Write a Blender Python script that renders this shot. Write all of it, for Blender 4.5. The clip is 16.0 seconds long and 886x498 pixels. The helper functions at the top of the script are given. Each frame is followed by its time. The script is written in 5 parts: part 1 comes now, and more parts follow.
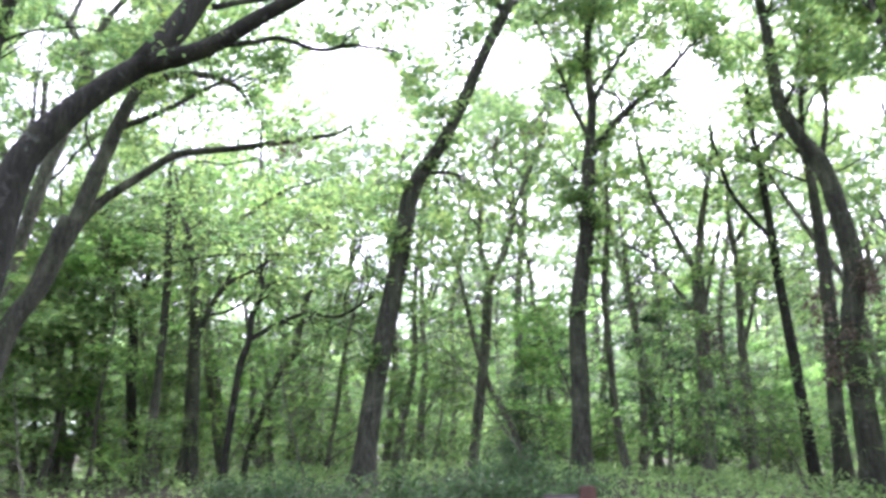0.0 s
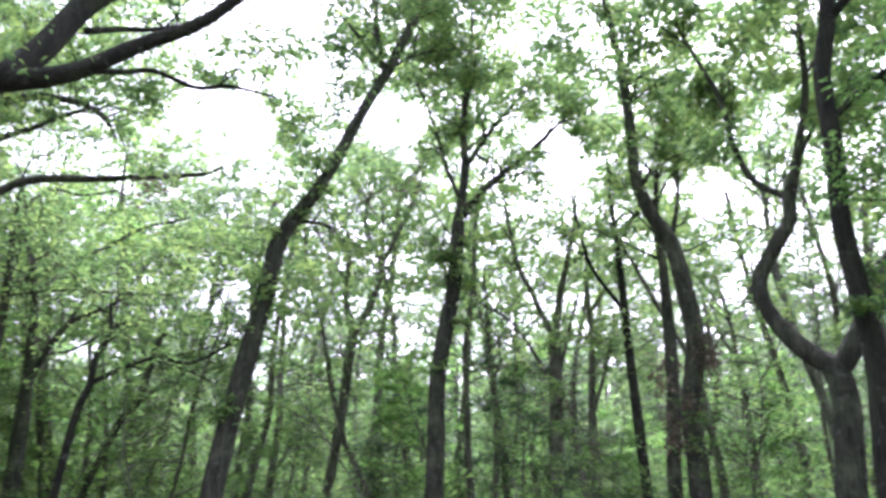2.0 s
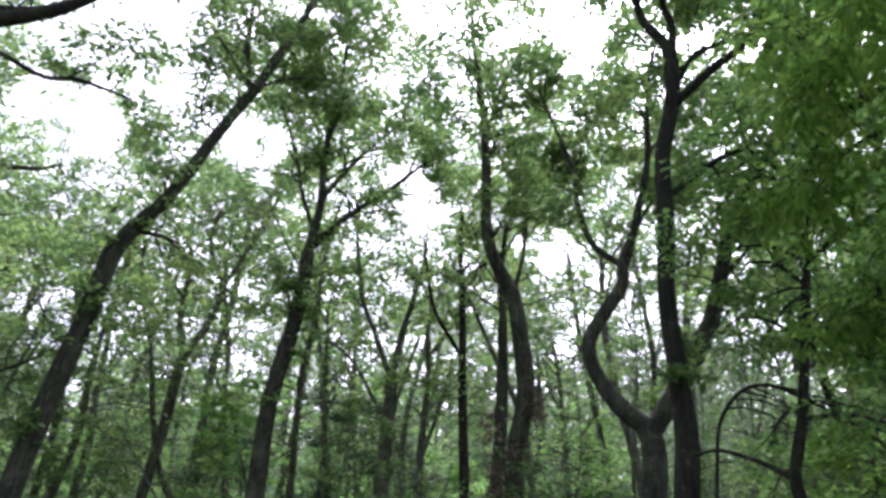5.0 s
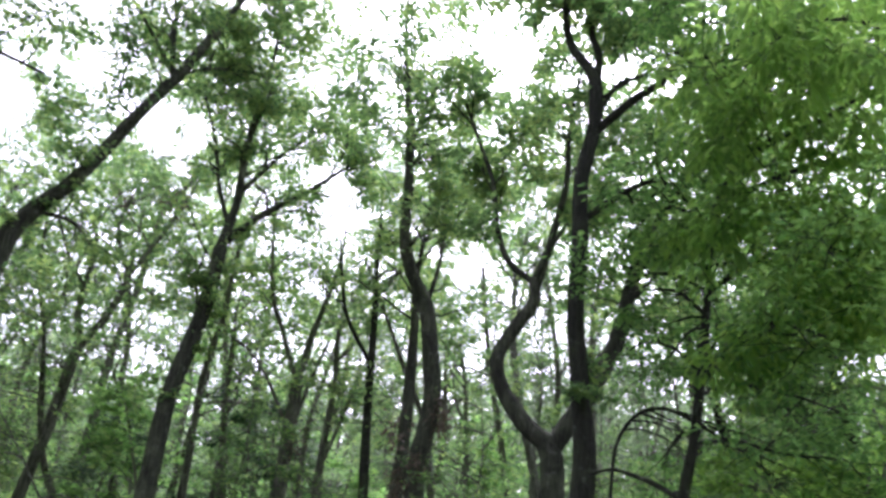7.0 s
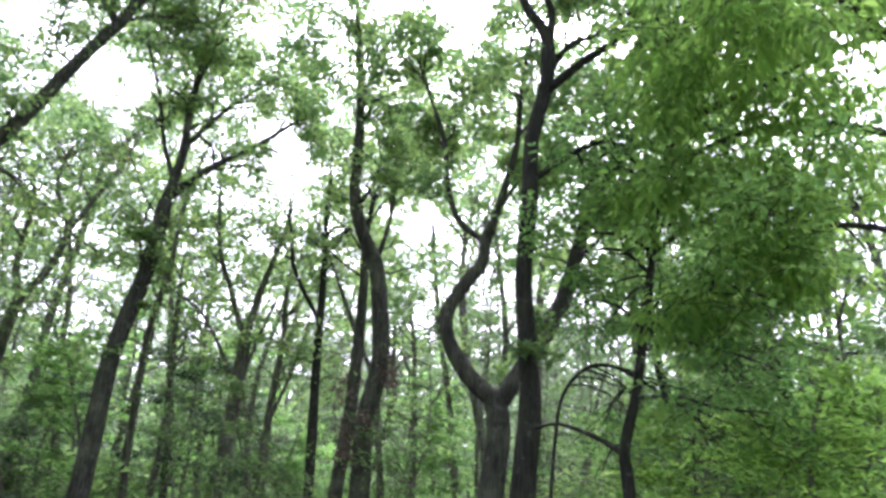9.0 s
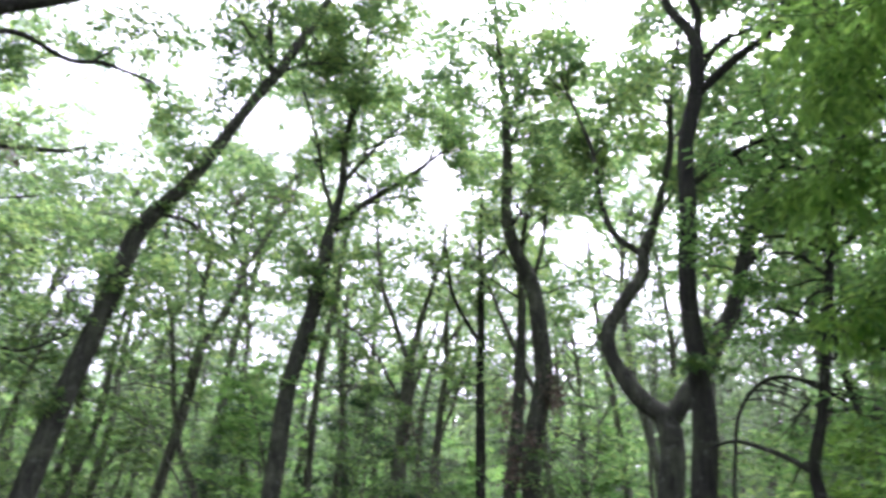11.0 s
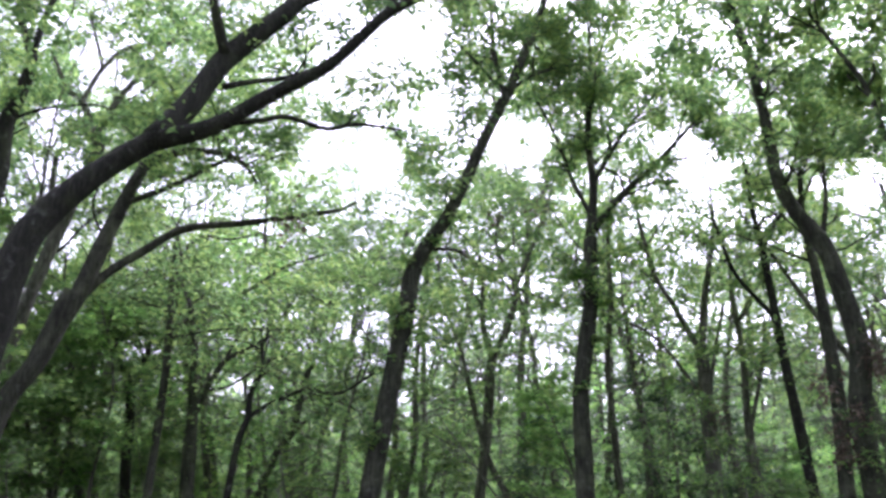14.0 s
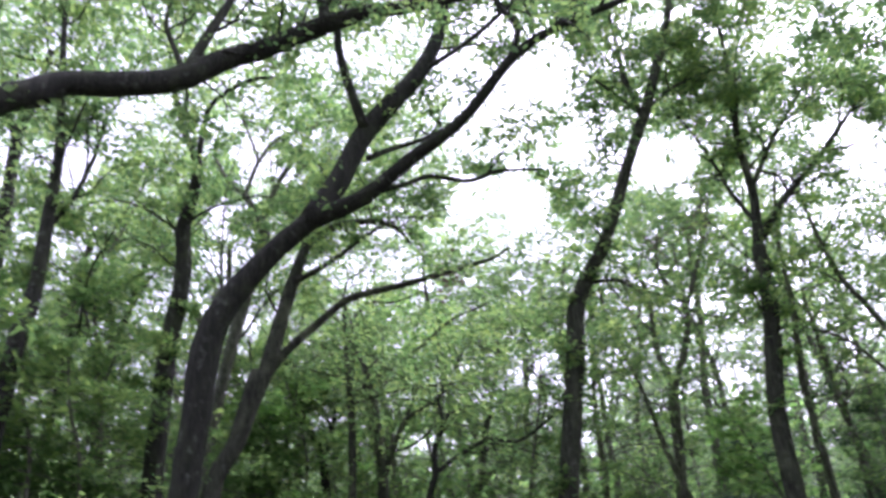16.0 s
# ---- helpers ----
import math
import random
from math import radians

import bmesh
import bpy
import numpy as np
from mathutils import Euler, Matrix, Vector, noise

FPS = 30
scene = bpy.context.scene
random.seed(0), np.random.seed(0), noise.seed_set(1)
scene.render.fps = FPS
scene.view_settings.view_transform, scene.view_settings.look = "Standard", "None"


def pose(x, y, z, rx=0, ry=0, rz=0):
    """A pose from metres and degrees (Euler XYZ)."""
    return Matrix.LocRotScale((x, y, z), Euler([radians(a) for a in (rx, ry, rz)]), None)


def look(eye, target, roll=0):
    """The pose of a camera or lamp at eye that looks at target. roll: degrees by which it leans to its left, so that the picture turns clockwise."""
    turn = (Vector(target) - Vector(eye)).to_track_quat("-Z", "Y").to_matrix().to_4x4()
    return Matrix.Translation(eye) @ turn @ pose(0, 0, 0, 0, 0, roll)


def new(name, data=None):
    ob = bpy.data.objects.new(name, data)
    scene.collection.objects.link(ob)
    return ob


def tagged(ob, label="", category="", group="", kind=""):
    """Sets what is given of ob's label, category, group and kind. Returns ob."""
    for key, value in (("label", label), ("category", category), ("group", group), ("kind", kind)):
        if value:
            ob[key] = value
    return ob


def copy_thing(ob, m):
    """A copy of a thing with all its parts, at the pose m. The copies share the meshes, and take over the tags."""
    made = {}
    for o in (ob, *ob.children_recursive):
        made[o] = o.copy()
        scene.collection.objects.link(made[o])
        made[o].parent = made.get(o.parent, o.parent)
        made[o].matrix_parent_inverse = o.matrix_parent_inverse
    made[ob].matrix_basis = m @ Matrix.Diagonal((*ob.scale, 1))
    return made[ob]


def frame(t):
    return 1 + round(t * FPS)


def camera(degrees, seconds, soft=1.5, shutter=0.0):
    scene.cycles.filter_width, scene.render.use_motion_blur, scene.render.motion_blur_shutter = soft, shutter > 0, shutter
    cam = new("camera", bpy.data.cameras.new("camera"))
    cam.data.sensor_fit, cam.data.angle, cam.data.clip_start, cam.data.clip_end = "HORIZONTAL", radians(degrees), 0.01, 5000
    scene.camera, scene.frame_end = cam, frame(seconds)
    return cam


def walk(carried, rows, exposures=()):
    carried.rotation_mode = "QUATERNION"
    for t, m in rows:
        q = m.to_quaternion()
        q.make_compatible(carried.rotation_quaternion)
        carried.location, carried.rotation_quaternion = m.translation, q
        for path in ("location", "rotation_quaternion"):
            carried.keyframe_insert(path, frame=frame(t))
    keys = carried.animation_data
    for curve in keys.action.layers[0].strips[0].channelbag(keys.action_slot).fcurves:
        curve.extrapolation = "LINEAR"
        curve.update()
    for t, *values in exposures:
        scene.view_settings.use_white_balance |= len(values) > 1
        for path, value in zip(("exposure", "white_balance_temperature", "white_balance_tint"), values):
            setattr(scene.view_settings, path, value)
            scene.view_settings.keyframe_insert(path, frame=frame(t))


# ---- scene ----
FOV = 59.0
EYE = (0.0, 0.0, 1.5)
# seconds, then the camera's turn in degrees (Euler XYZ); it stands in one spot
PATH = (
    (0.00, 104.50, 1.45, 0.38),
    (0.50, 105.73, 1.37, -1.99),
    (1.00, 106.93, 0.63, -4.50),
    (1.50, 107.72, 0.58, -7.00),
    (2.00, 108.36, 0.25, -10.03),
    (2.50, 108.85, -0.25, -12.66),
    (3.00, 109.93, -1.19, -15.81),
    (3.20, 110.14, -1.22, -16.70),
    (4.25, 111.16, -1.75, -20.37),
    (5.30, 111.47, -2.38, -23.54),
    (5.50, 111.72, -2.57, -24.30),
    (6.00, 111.79, -3.48, -26.90),
    (6.50, 112.12, -3.47, -28.39),
    (7.00, 112.26, -3.95, -29.80),
    (7.50, 111.52, -4.01, -31.31),
    (8.00, 110.68, -3.81, -32.64),
    (8.20, 110.26, -3.68, -32.99),
    (9.25, 109.33, -3.22, -33.45),
    (10.30, 109.73, -3.16, -27.86),
    (10.50, 109.82, -3.24, -26.21),
    (11.00, 110.23, -3.38, -21.48),
    (11.50, 110.14, -2.17, -17.42),
    (12.00, 109.73, -0.38, -12.53),
    (12.50, 109.75, 0.73, -7.11),
    (13.00, 109.88, 1.22, -2.64),
    (13.50, 109.98, 1.08, -0.52),
    (14.00, 110.07, 0.96, 0.42),
    (14.50, 110.46, 1.73, 3.02),
    (15.00, 111.63, 2.11, 7.05),
    (15.50, 112.78, 3.06, 10.92),
    (16.00, 113.95, 4.79, 14.24),
)
cam = camera(FOV, 16.0, soft=3.0, shutter=0.7)
walk(cam, [(t, pose(*EYE, rx, ry, rz)) for t, rx, ry, rz in PATH],
     exposures=[(t, 2.17 + s, 6130 - 20 * c, 20 + c) for t, s, c in (
         (0, 0.86, 5), (0.5, 0.81, 5), (1, 0.71, 6), (1.5, 0.56, 6), (2, 0.41, 6), (2.5, 0.22, 5), (3.2, 0, 4), (5.5, -0.46, 1),
         (6.5, -0.29, 0), (7, -0.15, 0), (7.5, 0.08, 0), (8.2, 0.15, 0), (10.3, 0.52, 3), (11, 0.2, 4), (11.5, -0.08, 5), (12, -0.25, 5),
         (13, -0.2, 6), (14, -0.12, 6), (14.5, -0.03, 6), (15, 0, 6), (15.5, -0.1, 7), (16, -0.22, 7))])

# ---- sky and sun: a bright overcast day ----
world = bpy.data.worlds.new("overcast_sky")
scene.world = world
world.use_nodes = True
wn, wl = world.node_tree.nodes, world.node_tree.links
sky = wn.new("ShaderNodeTexSky")
sky.sky_type = "NISHITA"
sky.sun_disc = False
sky.sun_elevation, sky.sun_rotation = radians(56), radians(40)
sky.air_density, sky.dust_density, sky.ozone_density = 1.0, 6.0, 1.0
pale = wn.new("ShaderNodeHueSaturation")
pale.inputs["Saturation"].default_value = 0.16
wl.new(sky.outputs["Color"], pale.inputs["Color"])
cool = wn.new("ShaderNodeMix")
cool.data_type, cool.blend_type = "RGBA", "MULTIPLY"
cool.inputs[0].default_value = 1.0
cool.inputs[7].default_value = (1.0, 0.98, 1.12, 1)
wl.new(pale.outputs["Color"], cool.inputs[6])
wl.new(cool.outputs[2], wn["Background"].inputs["Color"])
wn["Background"].inputs["Strength"].default_value = 0.15
sun = new("sun", bpy.data.lights.new("sun", "SUN"))
sun.data.energy, sun.data.angle, sun.data.color = 0.8, radians(25), (1.0, 0.97, 0.92)
sun.matrix_world = look((18, 21.5, 41.5), (0, 0, 0))


# ---- materials ----
def material(name):
    m = bpy.data.materials.new(name)
    m.use_nodes = True
    nt = m.node_tree
    nt.nodes.clear()
    out = nt.nodes.new("ShaderNodeOutputMaterial")
    return m, nt.nodes, nt.links, out


def noise_node(nodes, links, coord, scale, detail=4.0, rough=0.6):
    n = nodes.new("ShaderNodeTexNoise")
    n.inputs["Scale"].default_value = scale
    n.inputs["Detail"].default_value = detail
    n.inputs["Roughness"].default_value = rough
    links.new(coord, n.inputs["Vector"])
    return n


def ramp_node(nodes, links, fac, stops):
    r = nodes.new("ShaderNodeValToRGB")
    el = r.color_ramp.elements
    while len(el) < len(stops):
        el.new(0.5)
    for e, (p, c) in zip(el, stops):
        e.position, e.color = p, (*c, 1)
    links.new(fac, r.inputs["Fac"])
    return r


def mix_node(nodes, links, fac, a, b, blend="MIX"):
    m = nodes.new("ShaderNodeMix")
    m.data_type, m.blend_type = "RGBA", blend
    if isinstance(fac, float):
        m.inputs[0].default_value = fac
    else:
        links.new(fac, m.inputs[0])
    links.new(a, m.inputs[6])
    links.new(b, m.inputs[7])
    return m.outputs[2]


def bark_material(name, dark, light, moss, moss_amount):
    """Furrowed bark: long vertical ridges, pale lichen flecks and green moss."""
    m, n, l, out = material(name)
    tc = n.new("ShaderNodeTexCoord")
    mp = n.new("ShaderNodeMapping")
    mp.inputs["Scale"].default_value = (1, 1, 0.16)
    l.new(tc.outputs["Object"], mp.inputs["Vector"])
    ridges = noise_node(n, l, mp.outputs["Vector"], 38, 5, 0.65)
    ridge_col = ramp_node(n, l, ridges.outputs["Fac"], [(0.36, dark), (0.62, light)])
    blotch = noise_node(n, l, tc.outputs["Object"], 1.7, 4, 0.6)
    moss_col = n.new("ShaderNodeRGB")
    moss_col.outputs[0].default_value = (*moss, 1)
    moss_fac = ramp_node(n, l, blotch.outputs["Fac"], [(0.5, (0, 0, 0)), (0.68, (moss_amount,) * 3)])
    col = mix_node(n, l, moss_fac.outputs["Color"], ridge_col.outputs["Color"], moss_col.outputs[0])
    plates = noise_node(n, l, mp.outputs["Vector"], 9, 3, 0.6)
    plate_col = ramp_node(n, l, plates.outputs["Fac"], [(0.35, (0.55,) * 3), (0.62, (1.2,) * 3)])
    col = mix_node(n, l, 1.0, col, plate_col.outputs["Color"], "MULTIPLY")
    flecks = noise_node(n, l, tc.outputs["Object"], 9, 3, 0.5)
    fleck_fac = ramp_node(n, l, flecks.outputs["Fac"], [(0.6, (0, 0, 0)), (0.74, (0.24,) * 3)])
    lichen = n.new("ShaderNodeRGB")
    lichen.outputs[0].default_value = (0.27, 0.29, 0.25, 1)
    col = mix_node(n, l, fleck_fac.outputs["Color"], col, lichen.outputs[0])
    bump = n.new("ShaderNodeBump")
    bump.inputs["Strength"].default_value, bump.inputs["Distance"].default_value = 0.9, 0.03
    l.new(ridges.outputs["Fac"], bump.inputs["Height"])
    p = n.new("ShaderNodeBsdfPrincipled")
    p.inputs["Roughness"].default_value = 0.92
    l.new(col, p.inputs["Base Color"])
    l.new(bump.outputs["Normal"], p.inputs["Normal"])
    l.new(p.outputs["BSDF"], out.inputs["Surface"])
    return m


def leaf_material(name, low, mid, high, through_light=0.45):
    """Thin leaves that let light through; every leaf and every spray a little different."""
    m, n, l, out = material(name)
    geo = n.new("ShaderNodeNewGeometry")
    tc = n.new("ShaderNodeTexCoord")
    patch = noise_node(n, l, tc.outputs["Object"], 0.55, 3, 0.55)
    a = n.new("ShaderNodeMath")
    a.operation = "MULTIPLY_ADD"
    a.inputs[1].default_value, a.inputs[2].default_value = 0.55, -0.28
    l.new(geo.outputs["Random Per Island"], a.inputs[0])
    s = n.new("ShaderNodeMath")
    s.operation = "ADD"
    l.new(a.outputs[0], s.inputs[0])
    l.new(patch.outputs["Fac"], s.inputs[1])
    col = ramp_node(n, l, s.outputs[0], [(0.2, low), (0.5, mid), (0.82, high)])
    p = n.new("ShaderNodeBsdfPrincipled")
    p.inputs["Roughness"].default_value = 0.55
    p.inputs["Specular IOR Level"].default_value = 0.35
    l.new(col.outputs["Color"], p.inputs["Base Color"])
    glow = n.new("ShaderNodeBsdfTranslucent")
    tint = n.new("ShaderNodeHueSaturation")
    tint.inputs["Saturation"].default_value, tint.inputs["Value"].default_value = 1.02, 2.15
    tint.inputs["Hue"].default_value = 0.49
    l.new(col.outputs["Color"], tint.inputs["Color"])
    l.new(tint.outputs["Color"], glow.inputs["Color"])
    mx = n.new("ShaderNodeMixShader")
    mx.inputs[0].default_value = through_light
    l.new(p.outputs["BSDF"], mx.inputs[1])
    l.new(glow.outputs["BSDF"], mx.inputs[2])
    l.new(mx.outputs["Shader"], out.inputs["Surface"])
    return m


def plain_material(name, low, high, scale, rough=0.8, bump_depth=0.01, stretch=(1, 1, 1)):
    m, n, l, out = material(name)
    tc = n.new("ShaderNodeTexCoord")
    mp = n.new("ShaderNodeMapping")
    mp.inputs["Scale"].default_value = stretch
    l.new(tc.outputs["Object"], mp.inputs["Vector"])
    a = noise_node(n, l, mp.outputs["Vector"], scale, 6, 0.65)
    b = noise_node(n, l, mp.outputs["Vector"], scale * 0.12, 3, 0.5)
    ca = ramp_node(n, l, a.outputs["Fac"], [(0.3, low), (0.7, high)])
    cb = ramp_node(n, l, b.outputs["Fac"], [(0.35, (0.72,) * 3), (0.7, (1.0,) * 3)])
    col = mix_node(n, l, 1.0, ca.outputs["Color"], cb.outputs["Color"], "MULTIPLY")
    bump = n.new("ShaderNodeBump")
    bump.inputs["Strength"].default_value, bump.inputs["Distance"].default_value = 0.7, bump_depth
    l.new(a.outputs["Fac"], bump.inputs["Height"])
    p = n.new("ShaderNodeBsdfPrincipled")
    p.inputs["Roughness"].default_value = rough
    l.new(col, p.inputs["Base Color"])
    l.new(bump.outputs["Normal"], p.inputs["Normal"])
    l.new(p.outputs["BSDF"], out.inputs["Surface"])
    return m


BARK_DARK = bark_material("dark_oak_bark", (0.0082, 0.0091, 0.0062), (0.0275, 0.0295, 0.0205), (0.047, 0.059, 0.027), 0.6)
BARK_MOTTLED = bark_material("mottled_oak_bark", (0.019, 0.021, 0.0145), (0.066, 0.071, 0.05), (0.125, 0.142, 0.09), 0.8)
# Grey bark, lightened to put distance haze into the far trunks' colour.
BARK_GREY_HAZE = bark_material("grey_hazed_oak_bark", (0.044, 0.047, 0.036), (0.165, 0.17, 0.128), (0.08, 0.10, 0.05), 0.5)
LEAF_OAK = leaf_material("oak_leaf", (0.052, 0.106, 0.043), (0.098, 0.174, 0.061), (0.178, 0.262, 0.078), 0.67)
LEAF_FRESH = leaf_material("maple_leaf", (0.055, 0.126, 0.038), (0.097, 0.202, 0.056), (0.162, 0.284, 0.078), 0.7)
LEAF_BRIGHT = leaf_material("bright_maple_leaf", (0.078, 0.160, 0.038), (0.128, 0.242, 0.054), (0.200, 0.322, 0.072), 0.72)
# Greyer, bluer green than the near leaves: distance haze mixed into the colour.
LEAF_FAR_HAZE = leaf_material("hazed_woodland_leaf", (0.049, 0.087, 0.041), (0.080, 0.131, 0.061), (0.130, 0.188, 0.083), 0.5)
LEAF_SHRUB = leaf_material("shrub_leaf", (0.047, 0.103, 0.036), (0.086, 0.162, 0.051), (0.154, 0.238, 0.068), 0.56)
LEAF_BUSH = leaf_material("bush_leaf", (0.022, 0.055, 0.02), (0.042, 0.09, 0.034), (0.08, 0.15, 0.052), 0.38)
LEAF_DARK = leaf_material("evergreen_leaf", (0.02, 0.05, 0.024), (0.035, 0.08, 0.035), (0.06, 0.12, 0.05), 0.3)
LEAF_DRY = leaf_material("dead_leaf", (0.05, 0.038, 0.028), (0.09, 0.07, 0.053), (0.14, 0.112, 0.085), 0.3)
GRASS = leaf_material("grass_blade", (0.085, 0.155, 0.058), (0.145, 0.245, 0.09), (0.2, 0.315, 0.115), 0.5)
SOIL = plain_material("forest_floor", (0.030, 0.028, 0.018), (0.085, 0.08, 0.046), 9.0, 0.95, 0.05)
POST_WOOD = plain_material("red_brown_wood", (0.06, 0.028, 0.02), (0.13, 0.065, 0.045), 14.0, 0.75, 0.006, (1, 1, 0.2))
BOARD_FACE = plain_material("pale_board", (0.10, 0.105, 0.10), (0.17, 0.175, 0.17), 6.0, 0.5, 0.001)
BOARD_DARK = plain_material("dark_board_frame", (0.035, 0.03, 0.028), (0.08, 0.07, 0.062), 16.0, 0.7, 0.003)
ROOF_PALE = plain_material("pale_sheet_roof", (0.60, 0.62, 0.63), (0.74, 0.76, 0.77), 2.5, 0.45, 0.002)
SHED_WALL = plain_material("weathered_boards", (0.16, 0.15, 0.13), (0.27, 0.25, 0.21), 8.0, 0.8, 0.005, (1, 1, 0.2))


# ---- shape helpers ----
def ground_height(x, y):
    """A gentle rise up to the first trees, level woodland floor beyond."""
    d = math.hypot(x, y)
    s = min(max((d - 2.0) / 12.0, 0.0), 1.0)
    k = min(max((x - 2.0) / 4.0, 0.0), 1.0)
    rise = s * s * (3 - 2 * s) * (1.0 - 0.32 * k * k * (3 - 2 * k))
    bump = 0.07 * noise.noise((x * 0.45, y * 0.45, 0.3)) + 0.16 * noise.noise((x * 0.11, y * 0.11, 4.2))
    return rise * 1.0 + bump * min(1.0, d / 4.0)


def spline(points, per=5):
    """A smooth line (Catmull-Rom) through points of x, y, z, radius."""
    p = np.array(points, float)
    if len(p) < 3:
        s = np.linspace(0, 1, per * 2)[:, None]
        return p[0] * (1 - s) + p[-1] * s
    p = np.vstack([2 * p[0] - p[1], p, 2 * p[-1] - p[-2]])
    out = []
    for i in range(1, len(p) - 2):
        a, b, c, d = p[i - 1:i + 3]
        for s in np.linspace(0, 1, per, endpoint=False):
            out.append(0.5 * (2 * b + (c - a) * s + (2 * a - 5 * b + 4 * c - d) * s * s + (3 * b - a - 3 * c + d) * s ** 3))
    out.append(p[-2])
    q = np.array(out)
    q[:, 3] = np.maximum(q[:, 3], 0.003)
    return q


class Heap:
    """Collects vertices and faces for one mesh."""

    def __init__(self):
        self.v, self.f, self.n = [], [], 0

    def add(self, verts, faces):
        self.v.append(verts)
        self.f.append(faces + self.n)
        self.n += len(verts)

    def object(self, name, mat, parent=None, smooth=True, label=""):
        me = bpy.data.meshes.new(name)
        if self.v:
            v = np.concatenate(self.v)
            quads = [f for f in self.f if f.shape[1] == 4]
            tris = [f for f in self.f if f.shape[1] == 3]
            loops = np.concatenate([f.ravel() for f in quads + tris]).astype(np.int32)
            sizes = np.concatenate([np.full(len(f), f.shape[1], np.int32) for f in quads + tris])
            me.vertices.add(len(v))
            me.vertices.foreach_set("co", v.astype(np.float32).ravel())
            me.loops.add(len(loops))
            me.loops.foreach_set("vertex_index", loops)
            me.polygons.add(len(sizes))
            me.polygons.foreach_set("loop_start", np.concatenate([[0], np.cumsum(sizes)[:-1]]).astype(np.int32))
            me.update(calc_edges=True)
            me.validate()
            me.polygons.foreach_set("use_smooth", np.full(len(me.polygons), smooth))
        me.materials.append(mat)
        ob = new(name, me)
        ob.parent = parent
        if label:
            ob["label"] = label
        return ob


def tube(heap, path, sides, rng, knots=0.0, flare=0.0):
    """A round limb along path (x, y, z, radius), closed at both ends, with lumps and a root flare."""
    p, r = path[:, :3], path[:, 3].copy()
    t = np.gradient(p, axis=0)
    t /= np.linalg.norm(t, axis=1)[:, None] + 1e-9
    ref = np.array([0.31, 0.95, 0.05]) if abs(t[0][2]) > 0.6 else np.array([0.05, 0.1, 1.0])
    u = np.cross(t, ref)
    u /= np.linalg.norm(u, axis=1)[:, None] + 1e-9
    w = np.cross(t, u)
    ang = np.linspace(0, 2 * np.pi, sides, endpoint=False)
    n = len(p)
    rad = np.repeat(r[:, None], sides, 1)
    if knots:
        ph = rng.uniform(0, 6.28, 4)
        s = np.arange(n)[:, None]
        rad = rad * (1 + knots * (np.sin(s * 0.7 + 2 * ang + ph[0]) * 0.5 + np.sin(s * 1.9 + ang + ph[1]) * 0.35
                                  + rng.normal(0, 0.35, (n, sides))))
    if flare:
        h = np.maximum(0, p[:, 2] - p[0, 2])[:, None]
        rad = rad * (1 + flare * np.exp(-h / 0.22) * (1 + 0.45 * np.sin(ang * 4 + rng.uniform(0, 6))))
    ring = p[:, None] + rad[:, :, None] * (np.cos(ang)[None, :, None] * u[:, None] + np.sin(ang)[None, :, None] * w[:, None])
    verts = np.vstack([ring.reshape(-1, 3), p[:1] - t[:1] * r[0] * 0.3, p[-1:] + t[-1:] * r[-1]])
    i = np.arange(n - 1)[:, None] * sides
    k = np.arange(sides)[None]
    k2 = (k + 1) % sides
    quads = np.stack([i + k, i + k2, i + sides + k2, i + sides + k], -1).reshape(-1, 4)
    heap.add(verts, quads)
    base = heap.n - len(verts)
    k, k2 = k.ravel(), k2.ravel()
    a = np.stack([k2, k, np.full(sides, n * sides)], -1)
    e = (n - 1) * sides
    b = np.stack([e + k, e + k2, np.full(sides, n * sides + 1)], -1)
    heap.f.append(np.vstack([a, b]) + base)


def unit(a):
    return a / (np.linalg.norm(a, axis=-1, keepdims=True) + 1e-9)


def leaves(heap, at, rng, length, width, tilt=0.55, droop=0.0, fine=True, out=None):
    """One leaf at each point: a pointed oval folded along its rib (fine) or a bent diamond. out: the way each one points."""
    n = len(at)
    if not n:
        return
    nor = unit(np.array([0, 0, 1.0]) + rng.normal(0, tilt, (n, 3)))
    way = rng.normal(0, 1, (n, 3)) if out is None else out + rng.normal(0, 0.3, (n, 3))
    way[:, 2] -= droop
    way = unit(way - nor * (way * nor).sum(1)[:, None] * (0.2 if droop else 1.0))
    side = unit(np.cross(nor, way))
    nor = np.cross(way, side)
    L = (length * rng.lognormal(0, 0.22, n))[:, None]
    W = L * width / length
    if fine == "chip":
        v = np.stack([at - side * W * 0.5, at + side * W * 0.5 + nor * W * 0.2, at + way * L - nor * L * 0.1], 1).reshape(-1, 3)
        f = np.arange(n * 3).reshape(-1, 3)
    elif fine:
        pts = [at, at + way * L * 0.35 + side * W * 0.42 + nor * W * 0.16, at + way * L * 0.72 + side * W * 0.4 + nor * W * 0.12,
               at + way * L * 0.98 - nor * L * 0.10, at + way * L * 0.72 - side * W * 0.4 + nor * W * 0.12,
               at + way * L * 0.35 - side * W * 0.42 + nor * W * 0.16]
        v = np.stack(pts, 1).reshape(-1, 3)
        b = np.arange(n)[:, None] * 6
        f = np.stack([b + np.array([0, 1, 2, 3]), b + np.array([0, 3, 4, 5])], 1).reshape(-1, 4)
    else:
        pts = [at, at + way * L * 0.5 + side * W * 0.5 + nor * W * 0.12, at + way * L - nor * L * 0.12, at + way * L * 0.5 - side * W * 0.5 + nor * W * 0.12]
        v = np.stack(pts, 1).reshape(-1, 3)
        b = np.arange(n)[:, None] * 4
        f = (b + np.array([0, 1, 2, 3])).reshape(-1, 4)
    heap.add(v, f)


